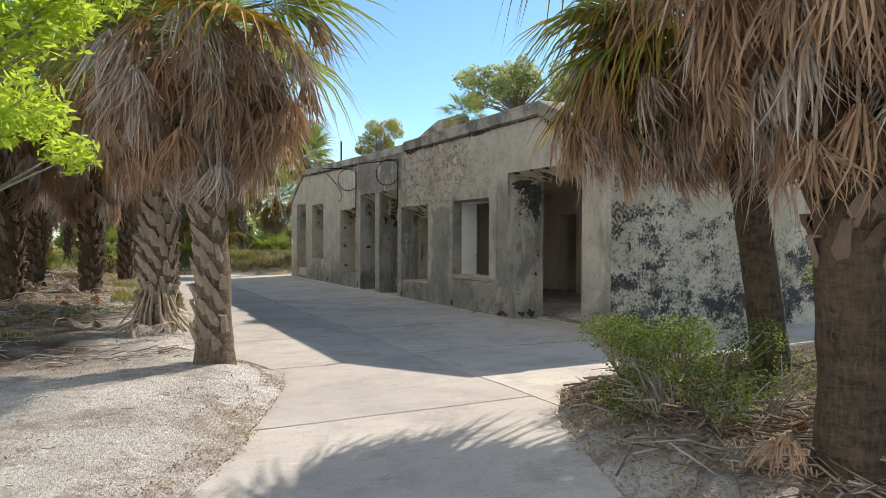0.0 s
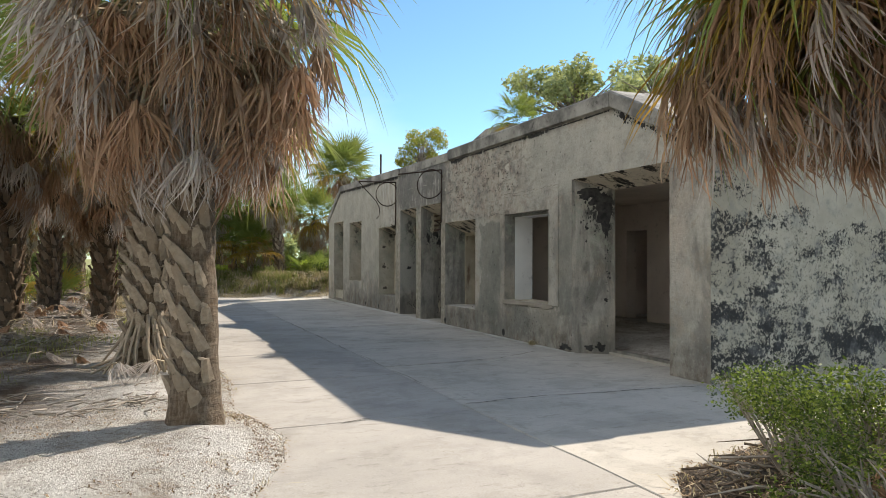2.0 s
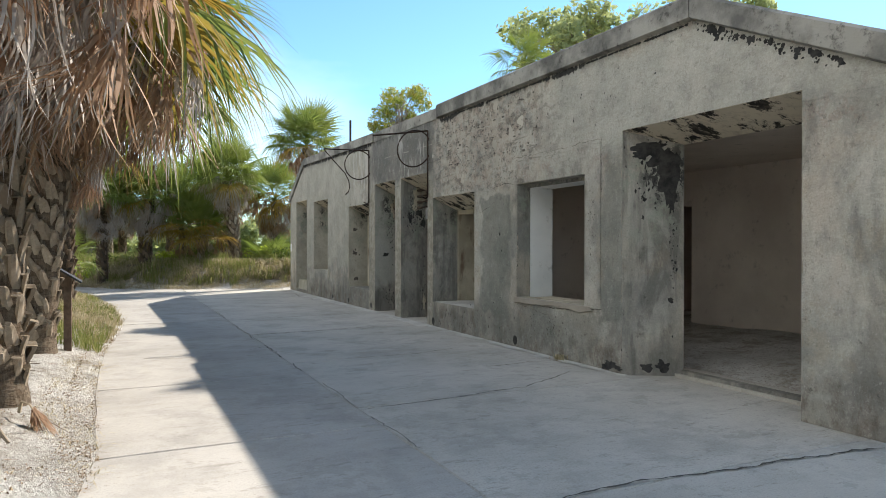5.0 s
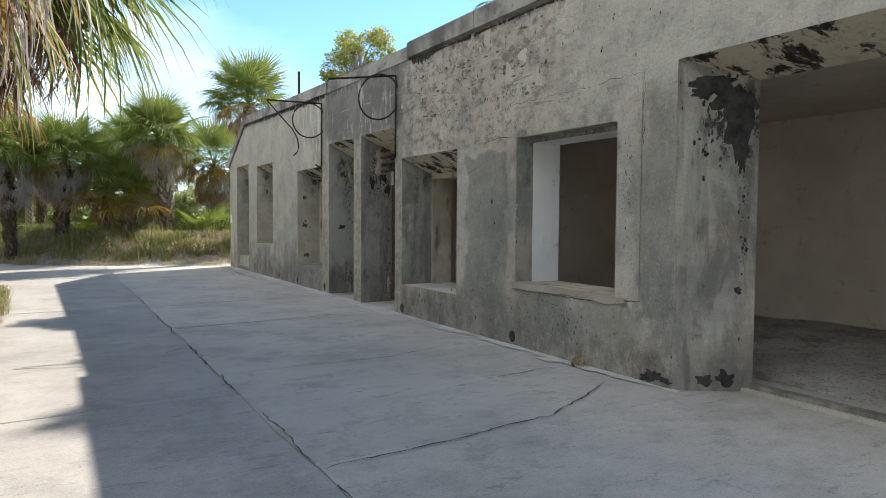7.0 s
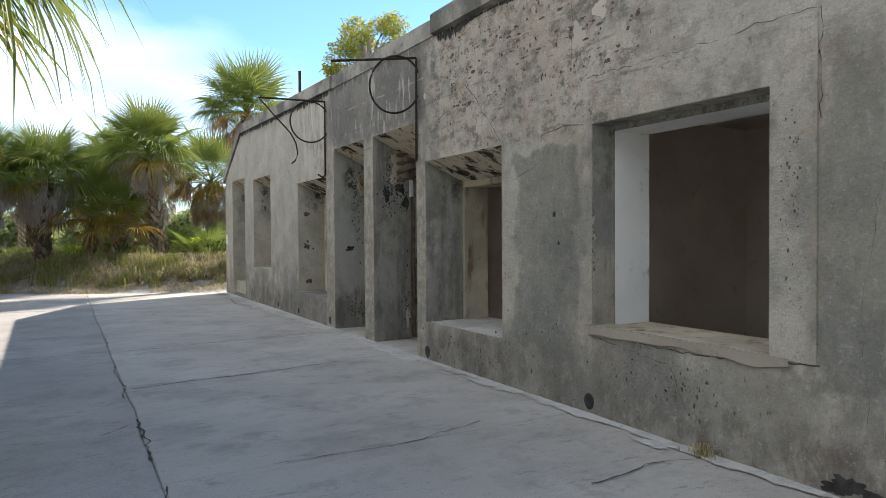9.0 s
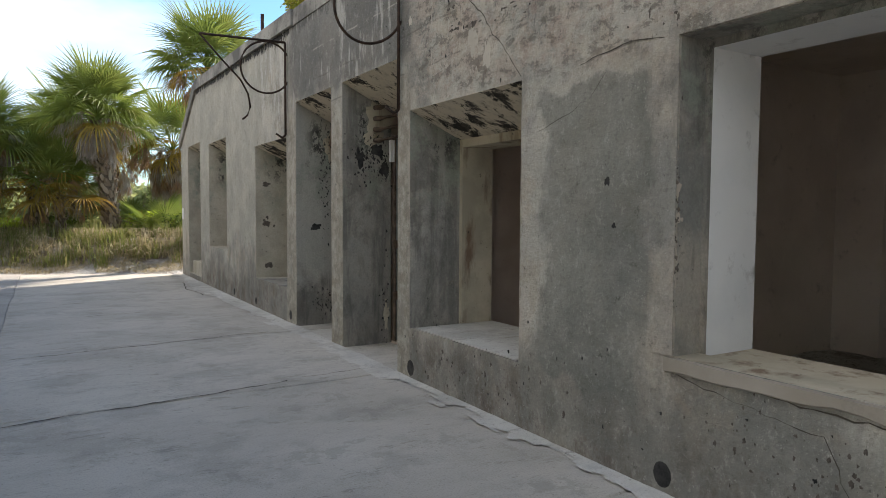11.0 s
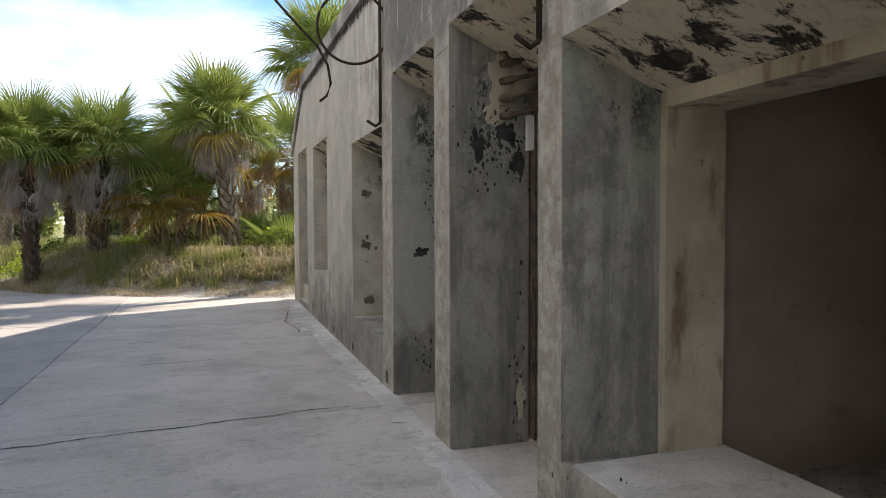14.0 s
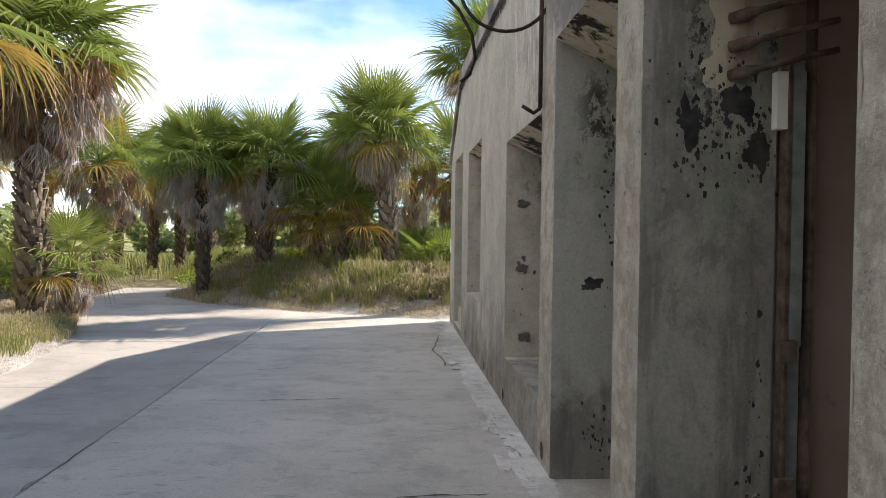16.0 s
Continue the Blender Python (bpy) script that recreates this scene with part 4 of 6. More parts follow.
GREEN_SHAPES = [green_frond(10 + i, droop=d, span=sp) for i, (d, sp) in enumerate(((0.15, 105), (0.3, 112), (0.5, 115), (0.7, 110)))]
DEAD_SHAPES = [dead_frond(30 + i, tight=t, reach=q, length=L) for i, (t, q, L) in enumerate(((0.28, 0.55, 0.95), (0.5, 0.8, 1.0), (0.8, 0.95, 0.9), (0.35, 0.7, 1.15), (0.6, 0.62, 1.05)))]
LEAVES = {
    "green": [g.mesh("frond", [M_GREEN, M_GREEN]) for g in GREEN_SHAPES],
    "yellow": [g.mesh("frond", [M_YELLOW, M_STALK]) for g in GREEN_SHAPES[2:]],
    "dead": [g.mesh("dead_frond", [M_DEAD, M_STALK]) for g in DEAD_SHAPES],
    "grey": [g.mesh("dead_frond", [M_GREY, M_STALK]) for g in DEAD_SHAPES],
}
LONG = [dead_frond(50 + i, segs=44, tight=0.7 + 0.2 * (i % 2), reach=1.3, length=1.0).mesh("hanging_frond", [(M_DEAD, M_DEAD, M_GREY, M_DEAD)[i], M_STALK]) for i in range(4)]


def boot_shape(seed):
    """The stub of a leaf stalk, split at its foot."""
    r = random.Random(seed)
    s = Soup()
    w, h = 0.066 * r.uniform(0.8, 1.15), 0.235 * r.uniform(0.8, 1.25)
    skew = r.uniform(-0.012, 0.012)
    rows = []
    for t, wide, out in ((-0.3, 1.05, 0.002), (0.15, 1.0, 0.022), (0.6, 0.80, 0.050), (0.92, 0.62, 0.074), (1.05, 0.42, 0.078)):
        q = w * wide
        z = h * t
        jag = r.uniform(-0.016, 0.016)
        edge = q * r.uniform(0.86, 1.1)
        rows.append([(out - 0.05, -edge * 0.9 + skew * t, z - 0.01), (out - 0.012, -edge + skew * t, z), (out + r.uniform(-0.004, 0.006), skew * t, z - jag), (out - 0.012, edge + skew * t, z + 2 * jag), (out - 0.05, edge * 0.9 + skew * t, z - 0.01)])
    n = len(s.v)
    for row in rows:
        s.v += row
    for k in range(4):
        a, b = n + 5 * k, n + 5 * (k + 1)
        for i in range(4):
            s.f.append((a + i, a + i + 1, b + i + 1, b + i))
    b = len(s.v)
    s.v += [(-0.03, p[1] * 0.8, p[2]) for p in rows[-1]]
    for i in range(4):
        s.f.append((n + 20 + i, n + 21 + i, b + i + 1, b + i))
    s.mi += [0] * (len(s.f) - len(s.mi))
    return s


M_BOOT_DARK = simple("dark_palm_boot", (0.10, 0.065, 0.04), (0.20, 0.145, 0.10), 12, bump=0.6, rnd=(0.08, 0.05, 0.03), island=(0.25, 0.19, 0.14))
BOOTS = [boot_shape(60 + i) for i in range(5)]
BOOT_MESHES = [b.mesh("leaf_stub", M_BOOT) for b in BOOTS]


def trunk_mesh(h, r0, r1, lean, seed, flare=1.25, bark=None):
    s = Soup()
    r = random.Random(seed)
    n, sides = 26, 14
    for i in range(n + 1):
        t = i / n
        rad = (r0 + (r1 - r0) * t) * (1 + (flare - 1) * max(0, 1 - t * 7)) * (1 + 0.03 * math.sin(i * 2.4))
        for k in range(sides):
            a = TAU * k / sides
            q = rad * (1 + 0.07 * sn(math.cos(a) * 2 + seed, math.sin(a) * 2, t * h * 2.2))
            s.v.append((lean[0] * t ** 1.3 + q * math.cos(a), lean[1] * t ** 1.3 + q * math.sin(a), t * h - 0.18))
    for i in range(n):
        for k in range(sides):
            k2 = (k + 1) % sides
            s.f.append((i * sides + k, i * sides + k2, (i + 1) * sides + k2, (i + 1) * sides + k))
            s.mi.append(0)
    return s.mesh("trunk", bark or M_BARK, True)


def palm(x, y, heart, label, seed, size=1.0, greens=26, dead=40, r0=0.24, lean=(0, 0), boots="parts", boot_from=0.1, skirt=1.9, yellow=3, boot_side=None, name="palm_tree", grey=0.35, twist=20, extra=(), bald=0.0, stubs=None, bark=None):
    """A cabbage palm. heart: height of the crown's heart over the ground; skirt: how far the dead leaves reach down the trunk."""
    r = random.Random(seed)
    z = gz(x, y)
    base = tagged(new(name), label, "palm tree", "palms by the path")
    base.matrix_world = pose(x, y, z)
    child("trunk", trunk_mesh(heart + 0.18, r0, r0 * 0.86, lean, seed, bark=bark), base)
    top = Vector((lean[0], lean[1], heart))

    def on_trunk(t):
        return Vector((lean[0] * t ** 1.3, lean[1] * t ** 1.3, heart * t))

    # leaf stubs in a spiral
    reach = heart - skirt * 0.35
    count = int((reach - boot_from) / 0.026)
    joined = Soup()
    for i in range(count):
        zz = boot_from + i * 0.026
        a = i * 2.39996 + r.uniform(-0.12, 0.12)
        if boot_side is not None and zz < heart - skirt * 0.8 and math.cos(a - boot_side) < -0.15 + 0.25 * r.random():
            continue
        if zz < bald and r.random() < 0.6:
            continue
        t = zz / heart
        c = on_trunk(t)
        rad = r0 + (r0 * 0.86 - r0) * t - 0.01
        m = Matrix.Translation((c.x + rad * math.cos(a), c.y + rad * math.sin(a), zz)) @ Matrix.Rotation(a, 4, "Z") @ Matrix.Rotation(radians(r.uniform(-2, 7 if r.random() < 0.85 else 22)), 4, "Y") @ Matrix.Rotation(radians(twist + r.uniform(-9, 9)), 4, "X") @ Matrix.Scale(r.uniform(0.68, 1.02) * r0 / 0.22, 4)
        k = r.randrange(len(BOOTS))
        if boots == "parts":
            ob = child("leaf_stub", BOOT_MESHES[k], base)
            ob.matrix_basis = m
        else:
            n = len(joined.v)
            joined.v += [m @ Vector(v) for v in BOOTS[k].v]
            joined.f += [tuple(n + i2 for i2 in f) for f in BOOTS[k].f]
            joined.mi += BOOTS[k].mi
    if joined.v:
        tagged(child("stub_layer", joined.mesh("stub_layer", stubs or M_BOOT), base), kind="stuff")
    # living crown
    for i in range(greens):
        t = (i + 0.5) / greens
        a = i * 2.39996 + r.uniform(-0.2, 0.2)
        pitch = 76 - 92 * t ** 0.85 + r.uniform(-8, 8)
        kind = "yellow" if i >= greens - yellow else "green"
        shape = r.choice(LEAVES[kind]) if kind == "yellow" else LEAVES["green"][min(3, int(t * 4))]
        ob = child("frond", shape, base, "yellowing drooping frond" if kind == "yellow" else "")
        ob.matrix_basis = Matrix.Translation(top + Vector((0, 0, 0.25 * (1 - t)))) @ Matrix.Rotation(a, 4, "Z") @ Matrix.Rotation(-radians(pitch), 4, "Y") @ Matrix.Rotation(radians(r.uniform(-25, 25)), 4, "X") @ Matrix.Scale((size if size < 1.25 else size * 0.86) * r.uniform(0.85, 1.1), 4)
    # skirt of dead leaves
    dead = int(dead * 1.35)
    for i in range(dead):
        t = (i + 0.5) / dead
        a = i * 2.39996 + r.uniform(-0.4, 0.4)
        zz = heart - 0.05 - (skirt * 0.5) * t + r.uniform(-0.05, 0.05)
        kind = "grey" if r.random() < grey else "dead"
        ob = child("dead_frond", r.choice(LEAVES[kind]), base)
        c = on_trunk(zz / heart)
        sc = size * r.uniform(0.85, 1.12) * (1.08 - 0.36 * t)
        ob.matrix_basis = Matrix.Translation((c.x, c.y, zz)) @ Matrix.Rotation(a, 4, "Z") @ Matrix.Rotation(radians(-26 + 56 * t + r.uniform(-16, 16)), 4, "Y") @ Matrix.Scale(sc, 4)
    # single fronds that reach out over the path
    for a, zz, tilt, kind, sc in extra:
        shape = LONG[r.randrange(4)] if kind == "long" else LEAVES[kind][-1 - r.randrange(2)]
        ob = child("hanging_frond", shape, base, "drooping dry frond" if kind in ("long", "dead") else "drooping yellow-green frond")
        c = on_trunk(zz / heart)
        ob.matrix_basis = Matrix.Translation((c.x, c.y, zz)) @ Matrix.Rotation(radians(a), 4, "Z") @ Matrix.Rotation(radians(tilt), 4, "Y") @ Matrix.Rotation(radians(r.uniform(-20, 20)), 4, "X") @ Matrix.Scale(sc, 4)
    return base


def side_fronds(seed, z, size, a0=-60, a1=60, n=12):
    r = random.Random(seed)
    return [(r.uniform(a0, a1), z - r.uniform(0.1, 0.8), r.uniform(0, 24), "long" if i % 3 else ("green" if i % 6 else "yellow"), size * r.uniform(0.9, 1.1)) for i in range(n)]


SHAGGY = "tall cabbage palm with a thick brown skirt of dead fronds"
palm(1.22, 4.72, 4.0, "cabbage palm with criss-cross stubs and heavy grey-brown skirt", 1, 1.35, 24, 112, 0.215, (-0.12, 0.10), boot_side=3.9, skirt=2.1, yellow=1, grey=0.42, twist=24)
palm(0.80, 7.85, 4.3, "stout cabbage palm with splayed dead stalks at its foot", 2, 1.25, 26, 70, 0.25, (0.15, 0.25), skirt=2.6, extra=side_fronds(2, 4.3, 1.3))
palm(0.95, 9.0, 4.5, SHAGGY, 3, 1.5, 28, 66, 0.23, (0.05, 0.1), skirt=2.2, yellow=4, extra=side_fronds(3, 4.5, 1.3))
palm(0.95, 12.3, 4.6, SHAGGY, 4, 1.65, 36, 56, 0.22, (0.5, 0.1), skirt=2.0, yellow=4, extra=side_fronds(4, 4.6, 1.3, n=8) + [(-70 + 10 * i, 4.55 - 0.12 * (i % 4), -6 + 8 * (i % 4), "green", 1.5) for i in range(15)])
palm(-1.80, 13.7, 4.1, SHAGGY, 5, 1.3, 22, 60, 0.26, (0.1, -0.2), boots="joined", skirt=2.4, stubs=M_BOOT_DARK, bark=M_BARK_SHADED)
palm(-0.25, 16.4, 3.8, "cabbage palm with a dark trunk bristling with stubs", 6, 1.25, 22, 50, 0.25, (0, 0), boots="joined", skirt=2.2, stubs=M_BOOT_DARK, bark=M_BARK_SHADED)
palm(0.75, 20.6, 4.0, SHAGGY, 7, 1.25, 24, 44, 0.24, (0, 0.1), boots="joined", skirt=2.0, stubs=M_BOOT_DARK, bark=M_BARK_SHADED)
palm(-1.75, 19.2, 4.2, SHAGGY, 8, 1.3, 22, 50, 0.25, (0.1, 0), boots="joined", skirt=2.3, stubs=M_BOOT_DARK, bark=M_BARK_SHADED)
palm(-3.2, 10.2, 4.2, SHAGGY, 9, 1.35, 20, 64, 0.25, (0.2, 0), boots="joined", skirt=2.6, stubs=M_BOOT_DARK, bark=M_BARK_SHADED)
palm(-4.6, 15.5, 4.1, SHAGGY, 10, 1.3, 20, 50, 0.25, (0.2, 0.1), boots="joined", skirt=2.4, stubs=M_BOOT_DARK, bark=M_BARK_SHADED)
palm(-3.4, 23.5, 4.1, SHAGGY, 11, 1.3, 22, 44, 0.25, (0, 0), boots="joined", stubs=M_BOOT_DARK, bark=M_BARK_SHADED)
palm(-6.5, 20.5, 4.2, SHAGGY, 12, 1.3, 22, 44, 0.25, (0, 0), boots="joined", stubs=M_BOOT_DARK, bark=M_BARK_SHADED)
palm(-0.05, 25.4, 4.7, "cabbage palm with pale stubs and grey-brown skirt", 13, 1.4, 60, 90, 0.24, (-0.1, 0.1), skirt=2.0, yellow=8)
palm(1.45, 31.0, 3.35, "cabbage palm with full green crown on the grassy mound", 14, 0.95, 44, 70, 0.19, (-0.1, 0), boots="joined", skirt=2.0, yellow=2, grey=0.85, stubs=M_BOOT_DARK, bark=M_BARK_SHADED)
palm(2.95, 31.3, 2.75, "cabbage palm with full green crown on the grassy mound", 15, 0.95, 44, 70, 0.22, (0.2, 0), boots="joined", skirt=2.0, yellow=3, grey=0.85, stubs=M_BOOT_DARK, bark=M_BARK_SHADED)
palm(6.45, 30.9, 3.5, "cabbage palm with scaly trunk and round green crown", 16, 1.0, 52, 50, 0.23, (-0.35, 0.1), boots="joined", skirt=1.3, yellow=4, grey=0.75)
palm(5.55, 34.2, 3.2, "cabbage palm with dull green crown on the mound", 17, 1.1, 30, 30, 0.19, (0, 0), boots="joined", skirt=1.5)
palm(8.6, 33.4, 2.7, "low cabbage palm with yellowing fronds beside the building", 18, 1.2, 30, 44, 0.22, (0, 0), boots="joined", skirt=1.6, yellow=10)
palm(4.4, 31.6, 1.5, "short young cabbage palm with yellow-green fronds", 19, 1.0, 26, 8, 0.14, (0, 0), boots="joined", skirt=0.9, yellow=8)
palm(5.1, 31.2, 1.2, "short young cabbage palm with yellow-green fronds", 26, 0.9, 22, 6, 0.13, (0, 0), boots="joined", skirt=0.7, yellow=8)
palm(0.30, 26.1, 0.9, "small upright young palm beside a larger trunk", 27, 0.7, 16, 12, 0.15, (0, 0), boots="joined", skirt=0.6, yellow=1)
palm(8.75, 28.2, 4.75, "cabbage palm with round crown rising behind the building's end", 20, 0.98, 44, 22, 0.2, (0, 0), boots="joined", skirt=1.1)
palm(-2.3, 33.5, 3.6, "cabbage palm in the far grove", 21, 1.2, 26, 36, 0.22, (0, 0), boots="joined")
palm(-0.4, 38.5, 3.2, "cabbage palm in the far grove", 22, 1.1, 26, 32, 0.2, (0, 0), boots="joined")
palm(-5.2, 29.5, 4.0, "cabbage palm in the far grove", 23, 1.3, 26, 40, 0.24, (0, 0), boots="joined", stubs=M_BOOT_DARK, bark=M_BARK_SHADED)
# the pair on the near side of the shrub bed
for i, (x, y, h) in enumerate(((-1.6, 38.8, 3.7), (0.2, 42.5, 3.4), (-3.4, 41.0, 3.6), (2.2, 44.0, 3.3), (4.6, 42.0, 3.2), (-7.4, 35.0, 3.8), (7.2, 40.0, 3.1), (-6.0, 44.0, 3.6))):
    palm(x, y, h, "cabbage palm in the far grove with a grey-brown skirt", 120 + i, 1.15, 22, 44, 0.2, (0.1, 0), boots="joined", skirt=2.2, yellow=2, grey=0.6, stubs=M_BOOT_DARK, bark=M_BARK_SHADED)
REACH = [(168, 3.8, 16, "green", 1.15), (150, 3.75, 24, "yellow", 1.1), (188, 3.85, 20, "yellow", 1.0), (118, 3.8, 22, "yellow", 1.1), (130, 3.7, 34, "green", 1.05),
         (145, 3.7, 2, "long", 1.2), (158, 3.6, 10, "long", 1.15), (172, 3.7, 6, "long", 1.2), (186, 3.6, 14, "long", 1.1), (130, 3.6, 12, "long", 1.25), (165, 3.4, 20, "long", 1.1), (152, 3.45, 24, "long", 1.1),
         (178, 3.3, 28, "long", 1.0), (140, 3.3, 30, "long", 1.1), (115, 3.5, 18, "long", 1.2)]
REACH += [(140, 3.9, 4, "green", 1.0), (152, 3.85, 10, "yellow", 1.0), (164, 3.9, 2, "green", 1.2), (128, 3.85, 8, "yellow", 1.0), (146, 3.8, 18, "green", 1.0), (134, 3.7, 22, "yellow", 1.2),
          (138, 3.5, 8, "long", 1.4), (126, 3.4, 14, "long", 1.35), (148, 3.45, 12, "long", 1.35)]
REACH += [(108 + 13 * i, 3.75 - 0.07 * (i % 6), 4 + 6 * (i % 5), "long", 1.1 + 0.05 * (i % 4)) for i in range(6)]
REACH += [(118 + 9 * i, 3.75 - 0.06 * (i % 4), 26 + 7 * (i % 4), "green" if i % 3 == 0 else "yellow", 0.85) for i in range(7)]
REACH += [(106 + 5.5 * i, 3.65 - 0.12 * (i % 5), 2 + 6 * (i % 4), "dead", 1.2 + 0.06 * (i % 4)) for i in range(16)]
palm(6.35, 0.95, 4.0, "leaning cabbage palm with a slim dark trunk over shrubs", 24, 1.3, 26, 64, 0.19, (-0.45, 0.40), skirt=2.2, boot_from=2.3, yellow=9, grey=0.3, extra=REACH, bark=M_BARK_SHADED)
palm(4.35, -1.15, 4.2, "thick cabbage palm with bleached grey skirt over shrubs", 25, 1.35, 24, 90, 0.225, (-0.1, 0.15), skirt=2.7, boot_from=1.3, grey=0.4, twist=-22, boots="joined", stubs=M_BOOT_DARK, bark=M_BARK_SHADED)


def far_copies():
    """Distant palms beyond the mound, copies of a grove palm."""
    src = [o for o in scene.objects if o.parent is None and o.name.startswith("palm_tree")][21]
    r = random.Random(77)
    for x, y in ((-7.5, 46), (-4.2, 51), (-6.0, 57), (-9.5, 40), (-2.4, 60), (-12, 50), (-9, 63), (1.5, 52), (-14, 36), (-11, 28)):
        c = copy_thing(src, pose(x, y, gz(x, y), 0, 0, r.uniform(0, 360)))
        c["label"] = "distant cabbage palm in a sunny clearing"


far_copies()


# ---- inner linings of the openings ----
def frame_wall(name, x0, x1, outer, inner, mat, label):
    """A thin wall with one opening, set behind a deep window."""
    s = Soup()
    oy0, oy1, oz0, oz1 = outer
    iy0, iy1, iz0, iz1 = inner
    s.box(x0, x1, oy0, iy0, oz0, oz1)
    s.box(x0, x1, iy1, oy1, oz0, oz1)
    s.box(x0, x1, iy0, iy1, oz0, iz0)
    s.box(x0, x1, iy0, iy1, iz1, oz1)
    tagged(new(name, s.mesh(name, mat)), label, kind="structure")


frame_wall("window_1", 8.235, 8.60, (12.10, 14.06, 0.30, 2.60), (12.31, 13.86, 0.506, 2.27), M_BEIGE, "beige inner window surround with rust stains")
frame_wall("window_2", 8.235, 8.68, (17.70, 19.50, 0.30, 2.70), (17.90, 19.29, 0.516, 2.36), M_BEIGE, "beige inner window surround with rust stains")
frame_wall("window_3", 8.235, 8.68, (21.35, 23.10, 0.60, 3.00), (21.55, 22.90, 0.856, 2.68), M_BEIGE, "beige inner window surround")
slab_box("niche_step", 7.78, 8.3, 24.02, 25.43, 0.115, 0.42, M_REVEAL, label="low dark concrete step in a niche", kind="structure")
slab_box("threshold", 8.29, 8.40, 5.84, 7.90, -0.02, 0.075, M_REVEAL, label="broken concrete door threshold", kind="structure")


def ragged(name, origin, u, v, spots, mat, parent, seed, lift=0.003, label="", kind=""):
    """Irregular thin patches lying on a wall. spots: centre along u and v, half sizes."""
    r = random.Random(seed)
    u, v = Vector(u).normalized(), Vector(v).normalized()
    n = u.cross(v)
    s = Soup()
    for cu, cv, ru, rv in spots:
        k = 26
        ph = r.uniform(0, 50)
        ring = []
        for i in range(k):
            a = TAU * i / k
            q = 1 + 0.75 * sn(math.cos(a) * 1.3 + ph, math.sin(a) * 1.3, ph) + 0.4 * sn(math.cos(a) * 4 + ph, math.sin(a) * 4, 2)
            ring.append(Vector(origin) + u * (cu + ru * q * math.cos(a)) + v * (cv + rv * q * math.sin(a)) + n * lift)
        c = Vector(origin) + u * cu + v * cv + n * (lift * 1.3)
        b = len(s.v)
        s.v += [c] + ring
        for i in range(k):
            s.f.append((b, b + 1 + i, b + 1 + (i + 1) % k))
            s.mi.append(0)
    return tagged(child(name, s.mesh(name, mat), parent, label), kind=kind)


def scatter(seed, n, cu, cv, su, sv, size, down=0.0):
    r = random.Random(seed)
    out = []
    for i in range(n):
        q = size * r.uniform(0.25, 1.0) ** 2
        out.append((cu + r.gauss(0, su), cv + r.gauss(0, sv) - down * r.random(), q * r.uniform(0.6, 1.2), q * r.uniform(0.8, 2.0)))
    return out


